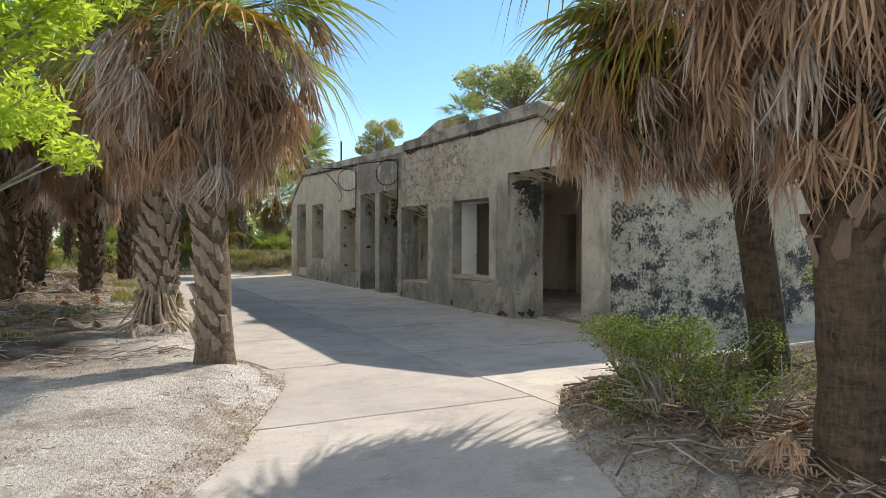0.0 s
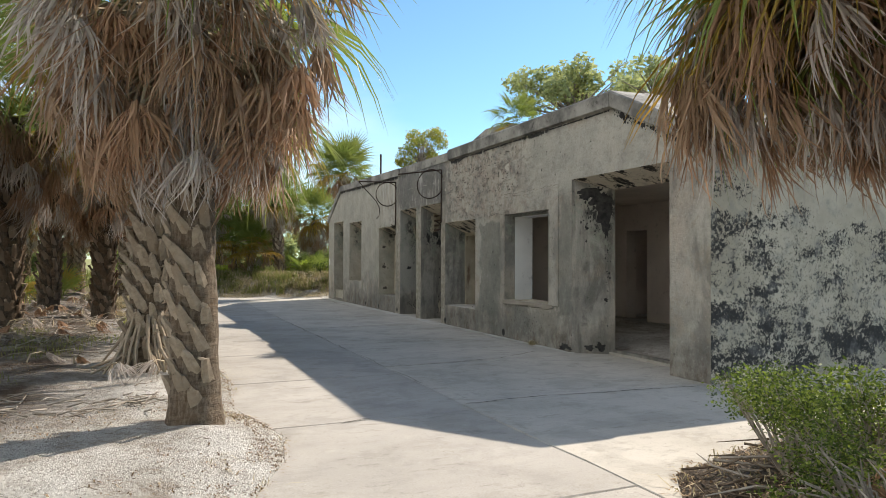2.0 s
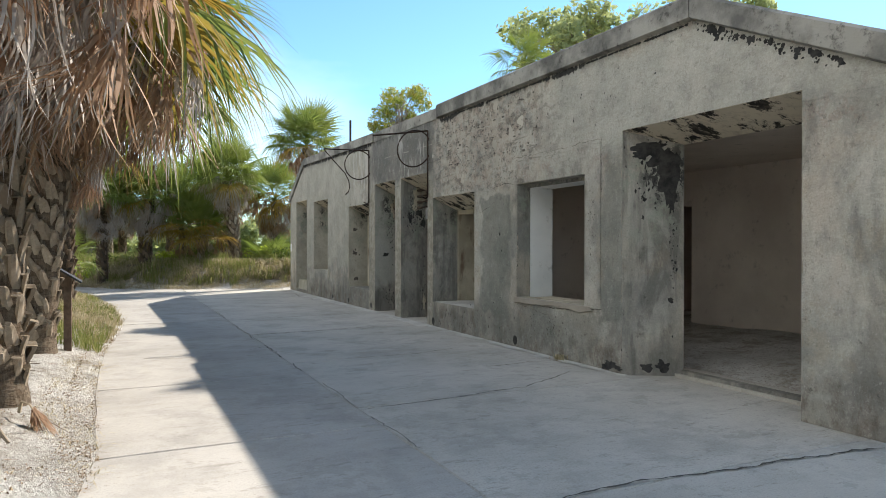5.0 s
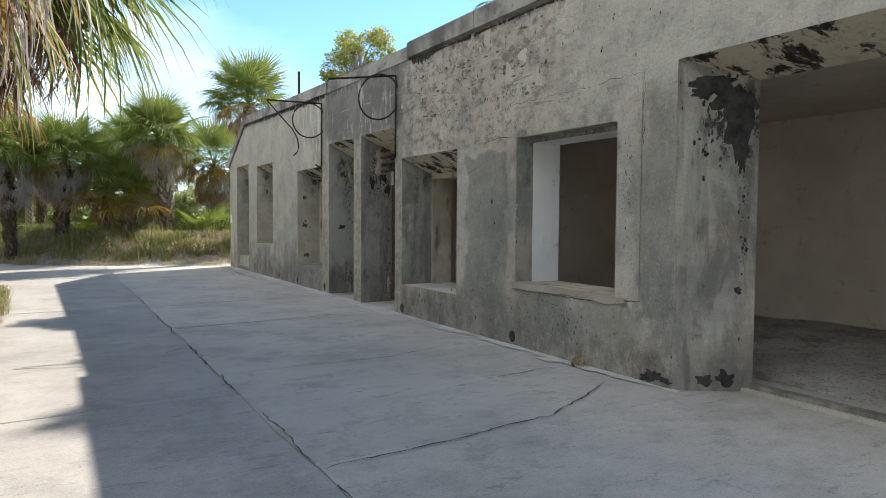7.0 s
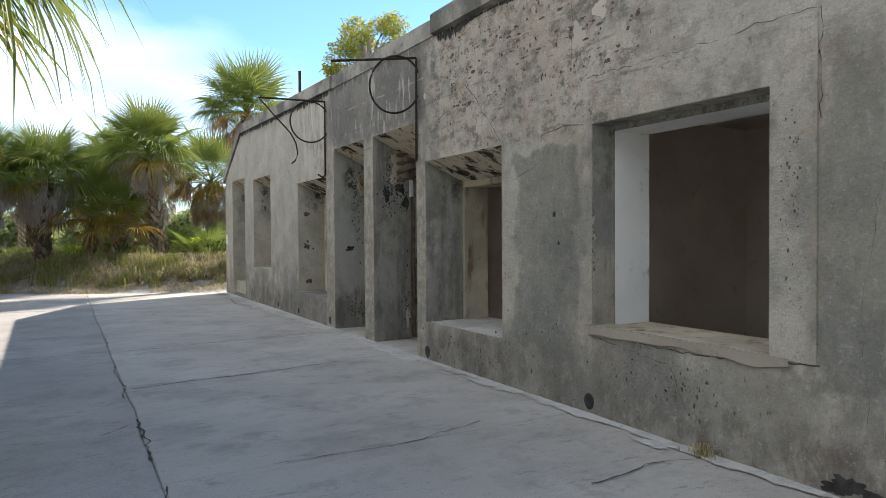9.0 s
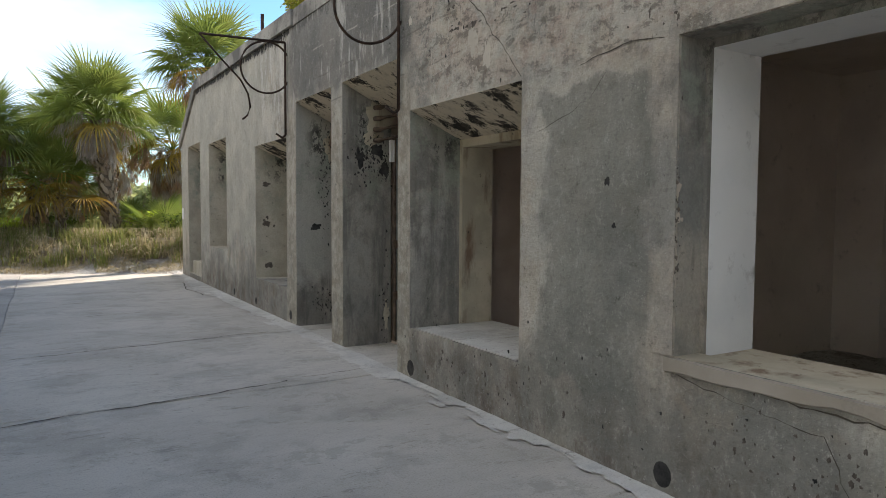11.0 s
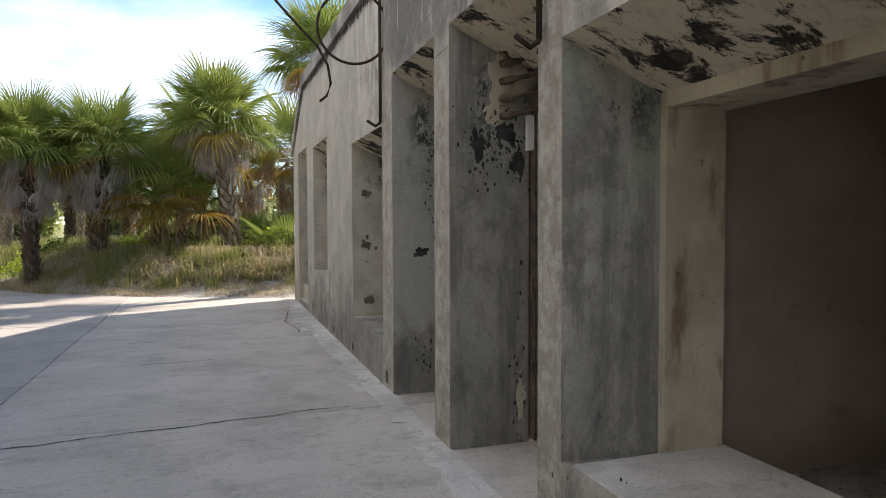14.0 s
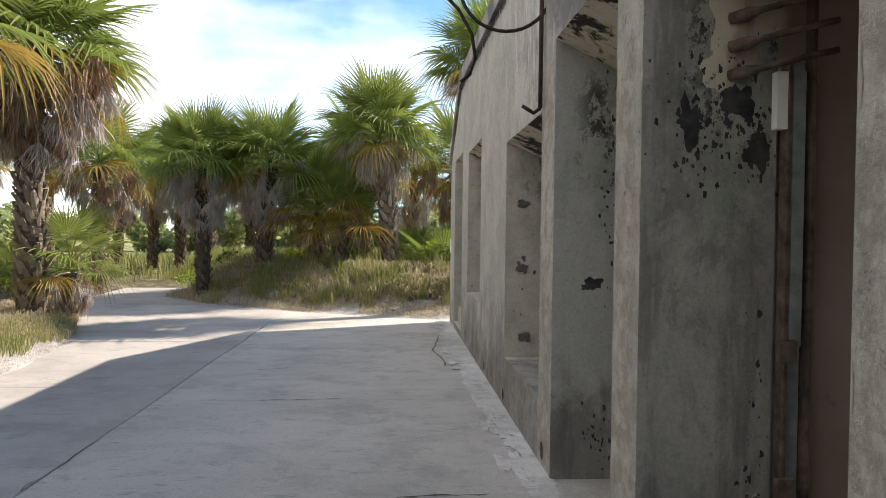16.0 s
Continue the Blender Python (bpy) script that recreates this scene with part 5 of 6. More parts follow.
def wall_marks():
    """Mould, broken spots and drain holes on the front."""
    W, D = (0, -1, 0), (0, 0, 1)
    # drains at the foot: flat black discs stand for the shade inside them
    for y, z, rr in ((10.83, 0.12, 0.066), (13.93, 0.11, 0.068), (17.62, 0.13, 0.06), (19.46, 0.12, 0.055), (20.95, 0.12, 0.055)):
        ob = Soup()
        ring = [(FX - 0.004, y + rr * math.cos(TAU * i / 16) * (1 + 0.12 * sn(i, y)), z + 1.15 * rr * math.sin(TAU * i / 16)) for i in range(16)]
        ob.add(ring)
        child("drain_hole", ob.mesh("drain_hole", M_BLACK), front, "flat black disc for the dark of a round drain hole")
    # flat black patches stand for the dark of a broken and a square hole
    ragged("broken_hole", (FX, 8.52, 0.07), W, D, [(0, 0.02, 0.15, 0.055), (0.16, 0.0, 0.07, 0.03), (-0.1, -0.02, 0.08, 0.03)], M_BLACK, front, 3, label="flat black patch for a broken hole at the wall's foot")
    ragged("mould_patch", (FX, 10.60, 2.81), W, D, [(0, 0, 0.055, 0.06)], M_BLACK, front, 4)
    # by the doorway: the splayed jamb
    jd = Vector((BX - FX, 7.90 - 8.30, 0)).normalized()
    o = Vector((FX, 8.30, 0))
    ragged("mould_stain", o, jd, D, [(0.50, 2.72, 0.16, 0.16), (0.56, 2.5, 0.12, 0.3), (0.60, 2.2, 0.05, 0.14), (0.34, 2.86, 0.2, 0.08), (0.22, 2.78, 0.1, 0.05)] + scatter(5, 130, 0.42, 2.6, 0.16, 0.24, 0.022), M_BLACK, front, 5, label="ragged black mould stain")
    ragged("mould_stain", o, jd, D, scatter(6, 70, 0.62, 1.8, 0.025, 0.4, 0.013) + [(0.5, 0.12, 0.10, 0.07), (0.3, 0.1, 0.08, 0.05), (0.6, 0.95, 0.035, 0.03)], M_BLACK, front, 6)
    # recess jambs, facing the walker
    J = (1, 0, 0)
    for y, spots, sd in ((15.66, scatter(7, 240, 0.38, 2.28, 0.16, 0.16, 0.015) + [(0.45, 2.37, 0.10, 0.07), (0.55, 2.15, 0.06, 0.09), (0.22, 2.27, 0.05, 0.12)], 7),
                         (15.66, scatter(8, 60, 0.56, 0.6, 0.03, 0.4, 0.012), 8),
                         (17.36, [(0.30, 1.41, 0.07, 0.05), (0.24, 1.38, 0.03, 0.02)] + scatter(9, 150, 0.46, 2.2, 0.06, 0.40, 0.014), 9),
                         (17.36, scatter(10, 90, 0.42, 0.3, 0.10, 0.15, 0.012), 10),
                         (19.44, [(0.17, 2.07, 0.06, 0.04), (0.16, 1.43, 0.06, 0.05), (0.2, 0.72, 0.06, 0.05)] + scatter(11, 18, 0.2, 1.4, 0.05, 0.5, 0.02), 11)):
        if y == 19.44:
            ragged("broken_spot", (FX, 19.435, 0), (BX - FX, -0.06, 0), D, spots, M_POCK, front, sd, lift=0.006)
        else:
            ragged("mould_stain", (FX, y, 0), J, D, spots, M_BLACK, front, sd)
    ragged("bare_patch", (FX, 15.66, 0), J, D, [(0.46, 2.70, 0.15, 0.20), (0.40, 2.52, 0.10, 0.10), (0.57, 0.35, 0.035, 0.20)], M_BEIGE, front, 31, lift=0.002, label="bare beige patch round the bars")
    ragged("bare_patch", (FX, 17.36, 0), J, D, [(0.50, 2.55, 0.10, 0.18)], M_BEIGE, front, 32, lift=0.002, label="bare beige patch")
    # pocks and small rust marks on the plain front
    ragged("pock_mark", (FX, 0, 0), W, D, scatter(12, 160, -12.4, 3.5, 1.4, 0.35, 0.011) + scatter(13, 70, -9.5, 3.6, 0.9, 0.3, 0.012) + scatter(14, 60, -11.4, 0.5, 1.6, 0.2, 0.010)
           + [(-11.32, 1.83, 0.022, 0.028), (-10.95, 1.80, 0.02, 0.03), (-11.25, 1.55, 0.015, 0.015)], M_BLACK, front, 12, kind="stuff")
    # black lichen hanging under the cap
    r = random.Random(15)
    drips = []
    for i in range(520):
        y = r.uniform(7.2, 13.6)
        m = max(0.0, sn(y, 3.3, 0, 1.4) + 0.25)
        drips.append((-y, top_at(y) - 0.31 - 0.05 * m * r.random(), 0.022 * r.uniform(0.4, 1.3), 0.012 + 0.06 * m * r.random()))
    for i in range(220):
        y = r.uniform(17.6, 24.3)
        drips.append((-y, top_at(y) - 0.24, 0.03, 0.015 + 0.05 * r.random()))
    for i in range(110):
        y = r.uniform(5.4, 7.1)
        q = r.random() ** 2
        drips.append((-y, top_at(y) - 0.31 - 0.10 * r.random() ** 2, 0.008 + 0.03 * q, 0.008 + 0.035 * q))
    ragged("lichen_band", (FX, 0, 0), W, D, drips, M_BLACK, front, 16, lift=0.004, label="black lichen under the cap", kind="stuff")
    # old render panel round the square window, and its broken sill
    s = Soup()
    for a, b, c, d in ((8.72, 9.045, 0.80, 3.02), (10.775, 10.96, 0.825, 2.62), (9.045, 10.775, 2.615, 3.02)):
        s.box(FX - 0.014, FX + 0.01, a, b, c, d)
    child("render_band", s.mesh("render_band", M_WALL), front, "slightly proud old render band")
    s = Soup()
    r = random.Random(18)
    ys = [8.90 + i * 0.12 for i in range(17)]
    for a, b in zip(ys, ys[1:]):
        ja, jb = 0.745 + 0.05 * sn(a, 0, 1, 3), 0.745 + 0.05 * sn(b, 0, 1, 3)
        s.add([(FX - 0.028, a, ja), (FX - 0.028, a, 0.812), (FX - 0.028, b, 0.812), (FX - 0.028, b, jb)])
        s.add([(FX - 0.028, a, 0.812), (FX + 0.02, a, 0.817), (FX + 0.02, b, 0.817), (FX - 0.028, b, 0.812)])
        s.add([(FX - 0.028, a, ja), (FX - 0.028, b, jb), (FX + 0.01, b, jb - 0.02), (FX + 0.01, a, ja - 0.02)])
    child("sill", s.mesh("sill", M_JAMB_WARM), front, "cracked beige cement sill")


def window_wear():
    """Crumbled edges and pocks round the square window and along the foot."""
    W, D = (0, -1, 0), (0, 0, 1)
    ragged("crumbled_edge", (FX, 0, 0), W, D, scatter(51, 90, -10.80, 1.55, 0.028, 0.26, 0.020), M_JAMB_WARM, front, 51, lift=0.006, kind="stuff")
    ragged("crumbled_edge", (FX, 0, 0), W, D, scatter(52, 130, -10.80, 1.50, 0.030, 0.28, 0.010), M_POCK, front, 52, lift=0.009, kind="stuff")
    ragged("pock_mark", (FX - 0.014, 0, 0), W, D, scatter(53, 70, -8.88, 1.9, 0.045, 0.32, 0.009), M_POCK, front, 53, kind="stuff")
    ragged("pock_mark", (FX, 0, 0), W, D, scatter(54, 70, -9.75, 0.42, 0.24, 0.11, 0.013) + scatter(55, 40, -10.35, 0.45, 0.14, 0.12, 0.010), M_POCK, front, 54, kind="stuff")
    ragged("pock_mark", (FX, 0, 0), W, D, scatter(57, 110, -12.9, 0.25, 0.5, 0.10, 0.014) + scatter(58, 30, -10.9, 2.72, 0.2, 0.06, 0.012), M_POCK, front, 57, kind="stuff")
    rows = []
    r = random.Random(66)
    for i in range(150):
        rows.append((-r.uniform(10.2, 13.6), r.choice((3.18, 3.42, 3.56, 3.78, 3.92)) + r.gauss(0, 0.035), 0.012 + 0.035 * r.random() ** 2, 0.006 + 0.016 * r.random() ** 2))
    ragged("pock_mark", (FX, 0, 0), W, D, rows, M_POCK, front, 66, kind="stuff")
    flakes = scatter(62, 34, -12.4, 3.45, 0.75, 0.25, 0.085) + scatter(63, 12, -13.1, 3.0, 0.25, 0.12, 0.07)
    ragged("flaked_patch", (FX, 0, 0), W, D, flakes, M_FLAKE, front, 62, lift=0.002, label="pale flake of old render", kind="stuff")


def wall_line(parent, name, pts, width, mat, seed, wob=0.008, label=""):
    """A thin crack or chalky line on the front, along points of y and z."""
    r = random.Random(seed)
    s = Soup()
    rows = []
    for (ay, az), (by, bz) in zip(pts, pts[1:]):
        n = max(2, int(math.hypot(by - ay, bz - az) / 0.06))
        for k in range(n):
            t = k / n
            y = ay + t * (by - ay) + wob * r.gauss(0, 1)
            z = az + t * (bz - az) + wob * r.gauss(0, 1)
            w = 0.6 * width * r.uniform(0.2, 1.4)
            L = math.hypot(by - ay, bz - az)
            ny, nz = -(bz - az) / L * w, (by - ay) / L * w
            rows.append(((FX - 0.0045, y - ny, z - nz), (FX - 0.0045, y + ny, z + nz)))
    for (a, b), (c, d) in zip(rows, rows[1:]):
        s.add([a, b, d, c])
    child(name, s.mesh(name, mat), parent, label)


M_JAMB_WARM = plaster_material("beige_cement_sill", (0.29, 0.255, 0.21), (0.37, 0.33, 0.28))
M_FLAKE = plaster_material("old_render_flake", (0.40, 0.365, 0.31), (0.52, 0.48, 0.41))
wall_marks()
window_wear()
for i, (pts, w, m) in enumerate((
        ([(13.20, 3.62), (12.75, 3.22), (12.16, 2.58)], 0.006, M_CRACK),
        ([(13.60, 3.66), (12.60, 3.68), (11.08, 3.70)], 0.013, M_FLAKE), ([(13.55, 4.0), (13.54, 3.3), (13.56, 2.75)], 0.009, M_FLAKE), ([(12.55, 3.95), (12.56, 3.35)], 0.007, M_FLAKE), ([(8.72, 3.05), (9.6, 3.03), (10.9, 3.04)], 0.004, M_CRACK),
        ([(11.05, 3.95), (11.06, 3.20)], 0.005, M_CRACK),
        ([(11.60, 2.58), (11.2, 2.66), (10.80, 2.61)], 0.007, M_CRACK),
        ([(8.70, 3.05), (8.70, 2.3)], 0.005, M_CRACK), ([(8.70, 0.8), (9.6, 0.72), (10.7, 0.74)], 0.006, M_CRACK),
        ([(10.8, 0.72), (9.9, 0.6), (9.7, 0.2)], 0.004, M_CRACK), ([(12.0, 2.2), (11.5, 2.35), (11.3, 2.55)], 0.003, M_CRACK),
        ([(8.3, 2.2), (8.45, 1.2), (8.4, 0.4)], 0.0016, M_CRACK), ([(9.05, 2.62), (9.9, 2.625), (10.75, 2.63)], 0.008, M_CRACK),
        ([(14.0, 2.9), (14.03, 1.6), (13.98, 0.6)], 0.0014, M_CRACK))):
    wall_line(front, "wall_crack", pts, w, m, 70 + i)



def crack(points, width, seed, parent):
    """A jagged open crack in the paving."""
    r = random.Random(seed)
    s = Soup()
    rows = []
    for (ax, ay), (bx, by) in zip(points, points[1:]):
        n = max(2, int(math.hypot(bx - ax, by - ay) / 0.07))
        d = Vector((bx - ax, by - ay)).normalized()
        for k in range(n):
            t = k / n
            off = 0.009 * r.gauss(0, 1) + 0.05 * sn(ax + t * (bx - ax), ay + t * (by - ay), seed, 2)
            w = width * r.uniform(0.25, 1.3)
            x, y = ax + t * (bx - ax) - d.y * off, ay + t * (by - ay) + d.x * off
            rows.append(((x + d.y * w, y - d.x * w, 0.0085), (x - d.y * w, y + d.x * w, 0.0085)))
    for (a, b), (c, d2) in zip(rows, rows[1:]):
        s.add([a, b, d2, c])
    child("crack", s.mesh("crack", M_CRACK), parent)


pavement = bpy.data.objects["pavement"]


def mortar_fillet():
    """Rough pale mortar smeared in the angle of wall and paving."""
    s = Soup()
    ys = np.arange(8.2, 26.2, 0.09)
    rows = []
    for y in ys:
        w = 0.10 + 0.22 * max(0, sn(y, 0, 4, 0.5) + 0.25) + 0.09 * sn(y, 0, 4, 5) + 0.05 * sn(y, 7, 4, 14) + (0.18 if 14 < y < 16 or 19 < y < 25 else 0)
        w = max(0.04, w * (0.35 if y < 12 else 0.8))
        rows.append(((FX - w, float(y), 0.0055), (FX - w * 0.6, float(y), 0.0085), (FX + 0.01, float(y), 0.014 + 0.012 * sn(y, 2, 2, 3))))
    for a, b in zip(rows, rows[1:]):
        for k in range(2):
            s.add([a[k], a[k + 1], b[k + 1], b[k]])
    child("mortar_fillet", s.mesh("mortar_fillet", M_MORTAR), pavement, "rough pale mortar along the wall's foot")


mortar_fillet()
for i, (pts, w) in enumerate((
        ([(4.15, 8.0), (5.2, 8.08), (6.2, 8.2), (7.0, 8.62), (7.3, 8.75)], 0.009),
        ([(4.15, 5.2), (5.1, 5.25), (6.6, 5.1), (7.6, 4.95)], 0.012),
        ([(4.11, 14.08), (5.2, 14.22), (6.7, 14.42)], 0.013),
        ([(6.8, 14.47), (7.2, 14.52), (7.66, 14.54)], 0.006),
        ([(4.3, 16.72), (5.1, 16.85), (6.5, 17.02), (7.3, 17.12)], 0.011),
        ([(4.85, 10.95), (6.05, 10.93), (6.8, 11.14)], 0.007),
        ([(6.55, 9.52), (7.2, 9.58), (7.62, 9.5)], 0.007),
        ([(4.85, 21.32), (5.3, 21.42)], 0.012), ([(5.2, 19.72), (6.1, 19.77)], 0.009),
        ([(3.82, 12.35), (4.08, 12.62)], 0.007), ([(7.38, 24.3), (7.16, 22.9), (7.26, 21.5)], 0.012),
        ([(2.6, 4.82), (3.0, 4.96)], 0.009), ([(2.3, 12.2), (3.0, 11.9)], 0.008),
        ([(4.12, 15.6), (4.10, 14.3), (4.09, 13.6)], 0.007), ([(4.10, 12.75), (4.13, 11.9), (4.10, 11.4)], 0.012), ([(4.12, 10.9), (4.11, 10.2)], 0.008),
        ([(4.14, 9.4), (4.13, 8.1)], 0.006), ([(4.13, 18.4), (4.12, 17.2)], 0.006), ([(4.15, 7.7), (4.16, 6.5)], 0.006))):
    crack(pts, w, 40 + i, pavement)


# ---- iron brackets ----
def bracket(name, wall_y, tip, ring_at, ring_r, foot_z, top_z, hook):
    base = tagged(new(name), "rusted black iron wall bracket with a round hoop", "bracket", "iron brackets on the front")
    base.matrix_world = pose(FX, wall_y, foot_z)
    org = Vector((FX, wall_y, foot_z))
    top = Vector((FX - 0.03, wall_y, top_z))
    T = Vector(tip)

    def rod(n, pts, r, label=""):
        s = Soup()
        s.tube([Vector(p) - org for p in pts], r, 8)
        child(n, s.mesh(n, M_IRON, True), base, label)

    rod("upright", [(FX - 0.03, wall_y, foot_z), (FX - 0.03, wall_y, foot_z + 0.6), top], 0.017)
    rod("arm", [top, (top + T) / 2, T], 0.017)
    rod("foot_hook", [(FX - 0.03, wall_y, foot_z), (FX - 0.08, wall_y, foot_z - 0.04), (FX - 0.17, wall_y - 0.01, foot_z + 0.01)], 0.016)
    along = (T - top).normalized()
    up = Vector((0, 0, 1))
    c = Vector(ring_at)
    pts = [c + along * (ring_r * math.cos(a)) + up * (ring_r * math.sin(a)) for a in [TAU * i / 36 for i in range(36)]]
    s = Soup()
    n = len(pts)
    s.tube([p - org for p in pts] + [pts[0] - org], 0.014, 8, 0, False)
    child("hoop", s.mesh("hoop", M_IRON, True), base, "thin iron hoop")
    if hook:
        rod("strut", [T, *hook], 0.013)
    return base


bracket("wall_bracket", 17.72, (6.50, 17.72, 4.00), (7.40, 17.72, 3.65), 0.36, 2.72, 4.03,
        [(6.78, 17.72, 3.70), (7.04, 17.72, 3.44), (7.14, 17.72, 3.26), (7.17, 17.72, 3.08), (7.13, 17.72, 2.96), (7.06, 17.72, 2.90)])
bracket("wall_bracket", 14.15, (6.49, 14.15, 3.80), (7.37, 14.15, 3.60), 0.37, 2.63, 3.98, None)


# ---- iron channel and bars in the near recess ----
def rust_channel():
    base = tagged(new("iron_channel"), "rusted iron door track with flaking grey paint", "door track")
    base.matrix_world = pose(8.35, 15.56, 0)
    s = Soup()
    s.box(0.006, 0.022, 0.03, 0.10, 0, 2.55)
    child("rusted_rail", s.mesh("rusted_rail", M_RUST), base)
    s = Soup()
    s.box(0.022, 0.10, 0.07, 0.10, 0, 2.55)
    child("back_rail", s.mesh("back_rail", M_STEEL), base, "grey-green painted rail")
    s = Soup()
    s.box(0.028, 0.085, 0.03, 0.06, 1.25, 2.5)
    child("grey_strip", s.mesh("grey_strip", M_STEEL), base)
    s = Soup()
    s.box(0.115, 0.135, 0.03, 0.09, 0.0, 3.05)
    child("brown_post", s.mesh("brown_post", M_RUST), base)
    s = Soup()
    for z0 in (1.18, 0.55):
        s.box(-0.03, 0.05, 0.0, 0.03, z0, z0 + 0.10)
        child("clamp", s.mesh("clamp", M_RUST), base)
        s = Soup()
    s = Soup()
    s.box(-0.045, 0.025, 0.04, 0.085, 2.24, 2.5)
    child("white_box", s.mesh("white_box", M_WHITE), base, "chipped white metal box")
    r = random.Random(3)
    for i in range(5):
        z = 2.52 + i * 0.13
        s = Soup()
        s.tube([(-0.24, 0.10, z - 0.03), (-0.19, 0.03, z - 0.03), (-0.15, 0.0, z - 0.02), (0.05, -0.04, z + 0.03), (0.16, -0.08, z + 0.05)], [0.027, 0.032, 0.016, 0.015, 0.015], 8)
        child("bar", s.mesh("bar", M_RUST, True), base, "stub of rusted bar")


rust_channel()
s = Soup()
s.box(0, 0.012, -0.09, 0.09, -0.14, 0.14)
plate = tagged(new("notice_plate", s.mesh("notice_plate", M_WHITE)), "small blank white plate on the building's corner", "sign")
plate.matrix_world = pose(FX - 0.014, 26.2, 1.55)

# pole behind the parapet
s = Soup()
s.tube([(0, 0, -0.4), (0, 0, 1.05)], 0.035, 8)
pole = tagged(new("pole", s.mesh("pole", M_IRON)), "thin dark iron pole on the roof behind the parapet", "pole")
pole.matrix_world = pose(8.45, 21.6, 4.45)

# trail sign
sign = tagged(new("trail_sign"), "low wooden post with a tilted dark sign board", "sign")
sign.matrix_world = pose(1.31, 12.76, gz(1.31, 12.76) - 0.05)
s = Soup()
s.box(-0.05, 0.05, -0.05, 0.05, -0.1, 1.12)
child("post", s.mesh("post", M_WOODPOST), sign)
s = Soup()
s.box(-0.22, 0.22, -0.17, 0.17, -0.012, 0.012)
b = child("board", s.mesh("board", M_SIGN), sign)
b.matrix_basis = pose(0, -0.06, 1.16, 0, 34, 0)


# ---- shrubs, trees, grass, litter ----
def leaf_cloud(blobs, per, size, seed, long=2.2):
    """Many small leaves in overlapping uneven clumps."""
    g = np.random.default_rng(seed)
    V, F = [], []
    for cx, cy, cz, rx, ry, rz in blobs:
        n = int(per * rx * ry * rz ** 0.5 * 8)
        d = g.normal(size=(n, 3))
        d /= np.linalg.norm(d, axis=1)[:, None]
        rad = g.uniform(0.25, 1.0, n) ** 0.5
        rad *= 1 + 0.25 * np.sin(d[:, 0] * 7 + seed) * np.cos(d[:, 1] * 6 + cx * 5)
        p = np.array([cx, cy, cz]) + d * rad[:, None] * np.array([rx, ry, rz])
        u = g.normal(size=(n, 3))
        u[:, 2] = u[:, 2] * 0.7 + 0.2
        u /= np.linalg.norm(u, axis=1)[:, None]
        w = np.cross(u, g.normal(size=(n, 3)))
        w /= np.linalg.norm(w, axis=1)[:, None]
        s1 = size * g.uniform(0.6, 1.3, n)[:, None]
        a = p - u * s1 * long / 2
        b = p + w * s1 * 0.5
        c = p + u * s1 * long / 2
        e = p - w * s1 * 0.5
        k = len(V)
        V += np.stack([a, b, c, e], 1).reshape(-1, 3).tolist()
        F += [(k + 4 * i, k + 4 * i + 1, k + 4 * i + 2, k + 4 * i + 3) for i in range(n)]
    return V, F


def woody(name, label, cat, x, y, z, blobs, per, size, mat, seed, trunk_r=0.0, group="", long=2.2):
    """A shrub or tree: limbs that reach into each clump, and its leaves."""
    base = tagged(new(name), label, cat, group)
    base.matrix_world = pose(x, y, z)
    r = random.Random(seed)
    s = Soup()
    for cx, cy, cz, rx, ry, rz in blobs:
        k = 3 if trunk_r else 5
        for i in range(k):
            e = Vector((cx + r.uniform(-0.7, 0.7) * rx, cy + r.uniform(-0.7, 0.7) * ry, cz + r.uniform(-0.2, 0.7) * rz))
            st = Vector((0, 0, cz * 0.35 if trunk_r else 0)) + Vector((r.uniform(-0.1, 0.1), r.uniform(-0.1, 0.1), -0.05))
            if not trunk_r:
                st = Vector((cx * 0.6, cy * 0.6, -0.05))
            mid = (st + e) / 2 + Vector((r.uniform(-0.1, 0.1), r.uniform(-0.1, 0.1), 0.1))
            q = trunk_r * 0.35 if trunk_r else 0.012
            s.tube([st, mid, e], [q, q * 0.6, q * 0.2], 5)
    if trunk_r:
        t = Soup()
        hz = max(b[2] for b in blobs) * 0.8
        t.tube([(0, 0, -0.2), (0.03, 0.02, hz * 0.4), (-0.04, 0.03, hz)], [trunk_r * 1.2, trunk_r * 0.85, trunk_r * 0.3], 9)
        child("trunk", t.mesh("trunk", M_TWIG, True), base)
    tagged(child("branches", s.mesh("branches", M_TWIG), base), kind="stuff")
    V, F = leaf_cloud(blobs, per, size, seed, long)
    tagged(child("crown", mesh_from("crown", V, F, mat), base), kind="stuff")
    return base


def blob_set(seed, n, sx, sy, z0, z1, r0, r1):
    r = random.Random(seed)
    return [(r.uniform(-sx, sx), r.uniform(-sy, sy), r.uniform(z0, z1), r.uniform(r0, r1), r.uniform(r0, r1), r.uniform(r0, r1) * 0.8) for i in range(n)]


woody("shrub", "leafy yellow-green shrub spilling over the path's edge", "shrub", 5.22, 1.36, gz(5.22, 1.36), blob_set(1, 22, 0.70, 0.62, 0.10, 0.62, 0.15, 0.32), 3600, 0.013, M_LEAF, 1)
woody("shrub", "low dark green shrub among dead palm debris", "shrub", 4.55, 0.25, gz(4.55, 0.25), blob_set(2, 18, 0.95, 0.7, 0.08, 0.40, 0.13, 0.28), 2600, 0.013, M_LEAF, 2)
woody("shrub", "low green shrub behind dead palm debris", "shrub", 5.9, 1.9, gz(5.9, 1.9), blob_set(3, 6, 0.6, 0.3, 0.2, 0.5, 0.2, 0.3), 1500, 0.02, M_LEAF, 3)
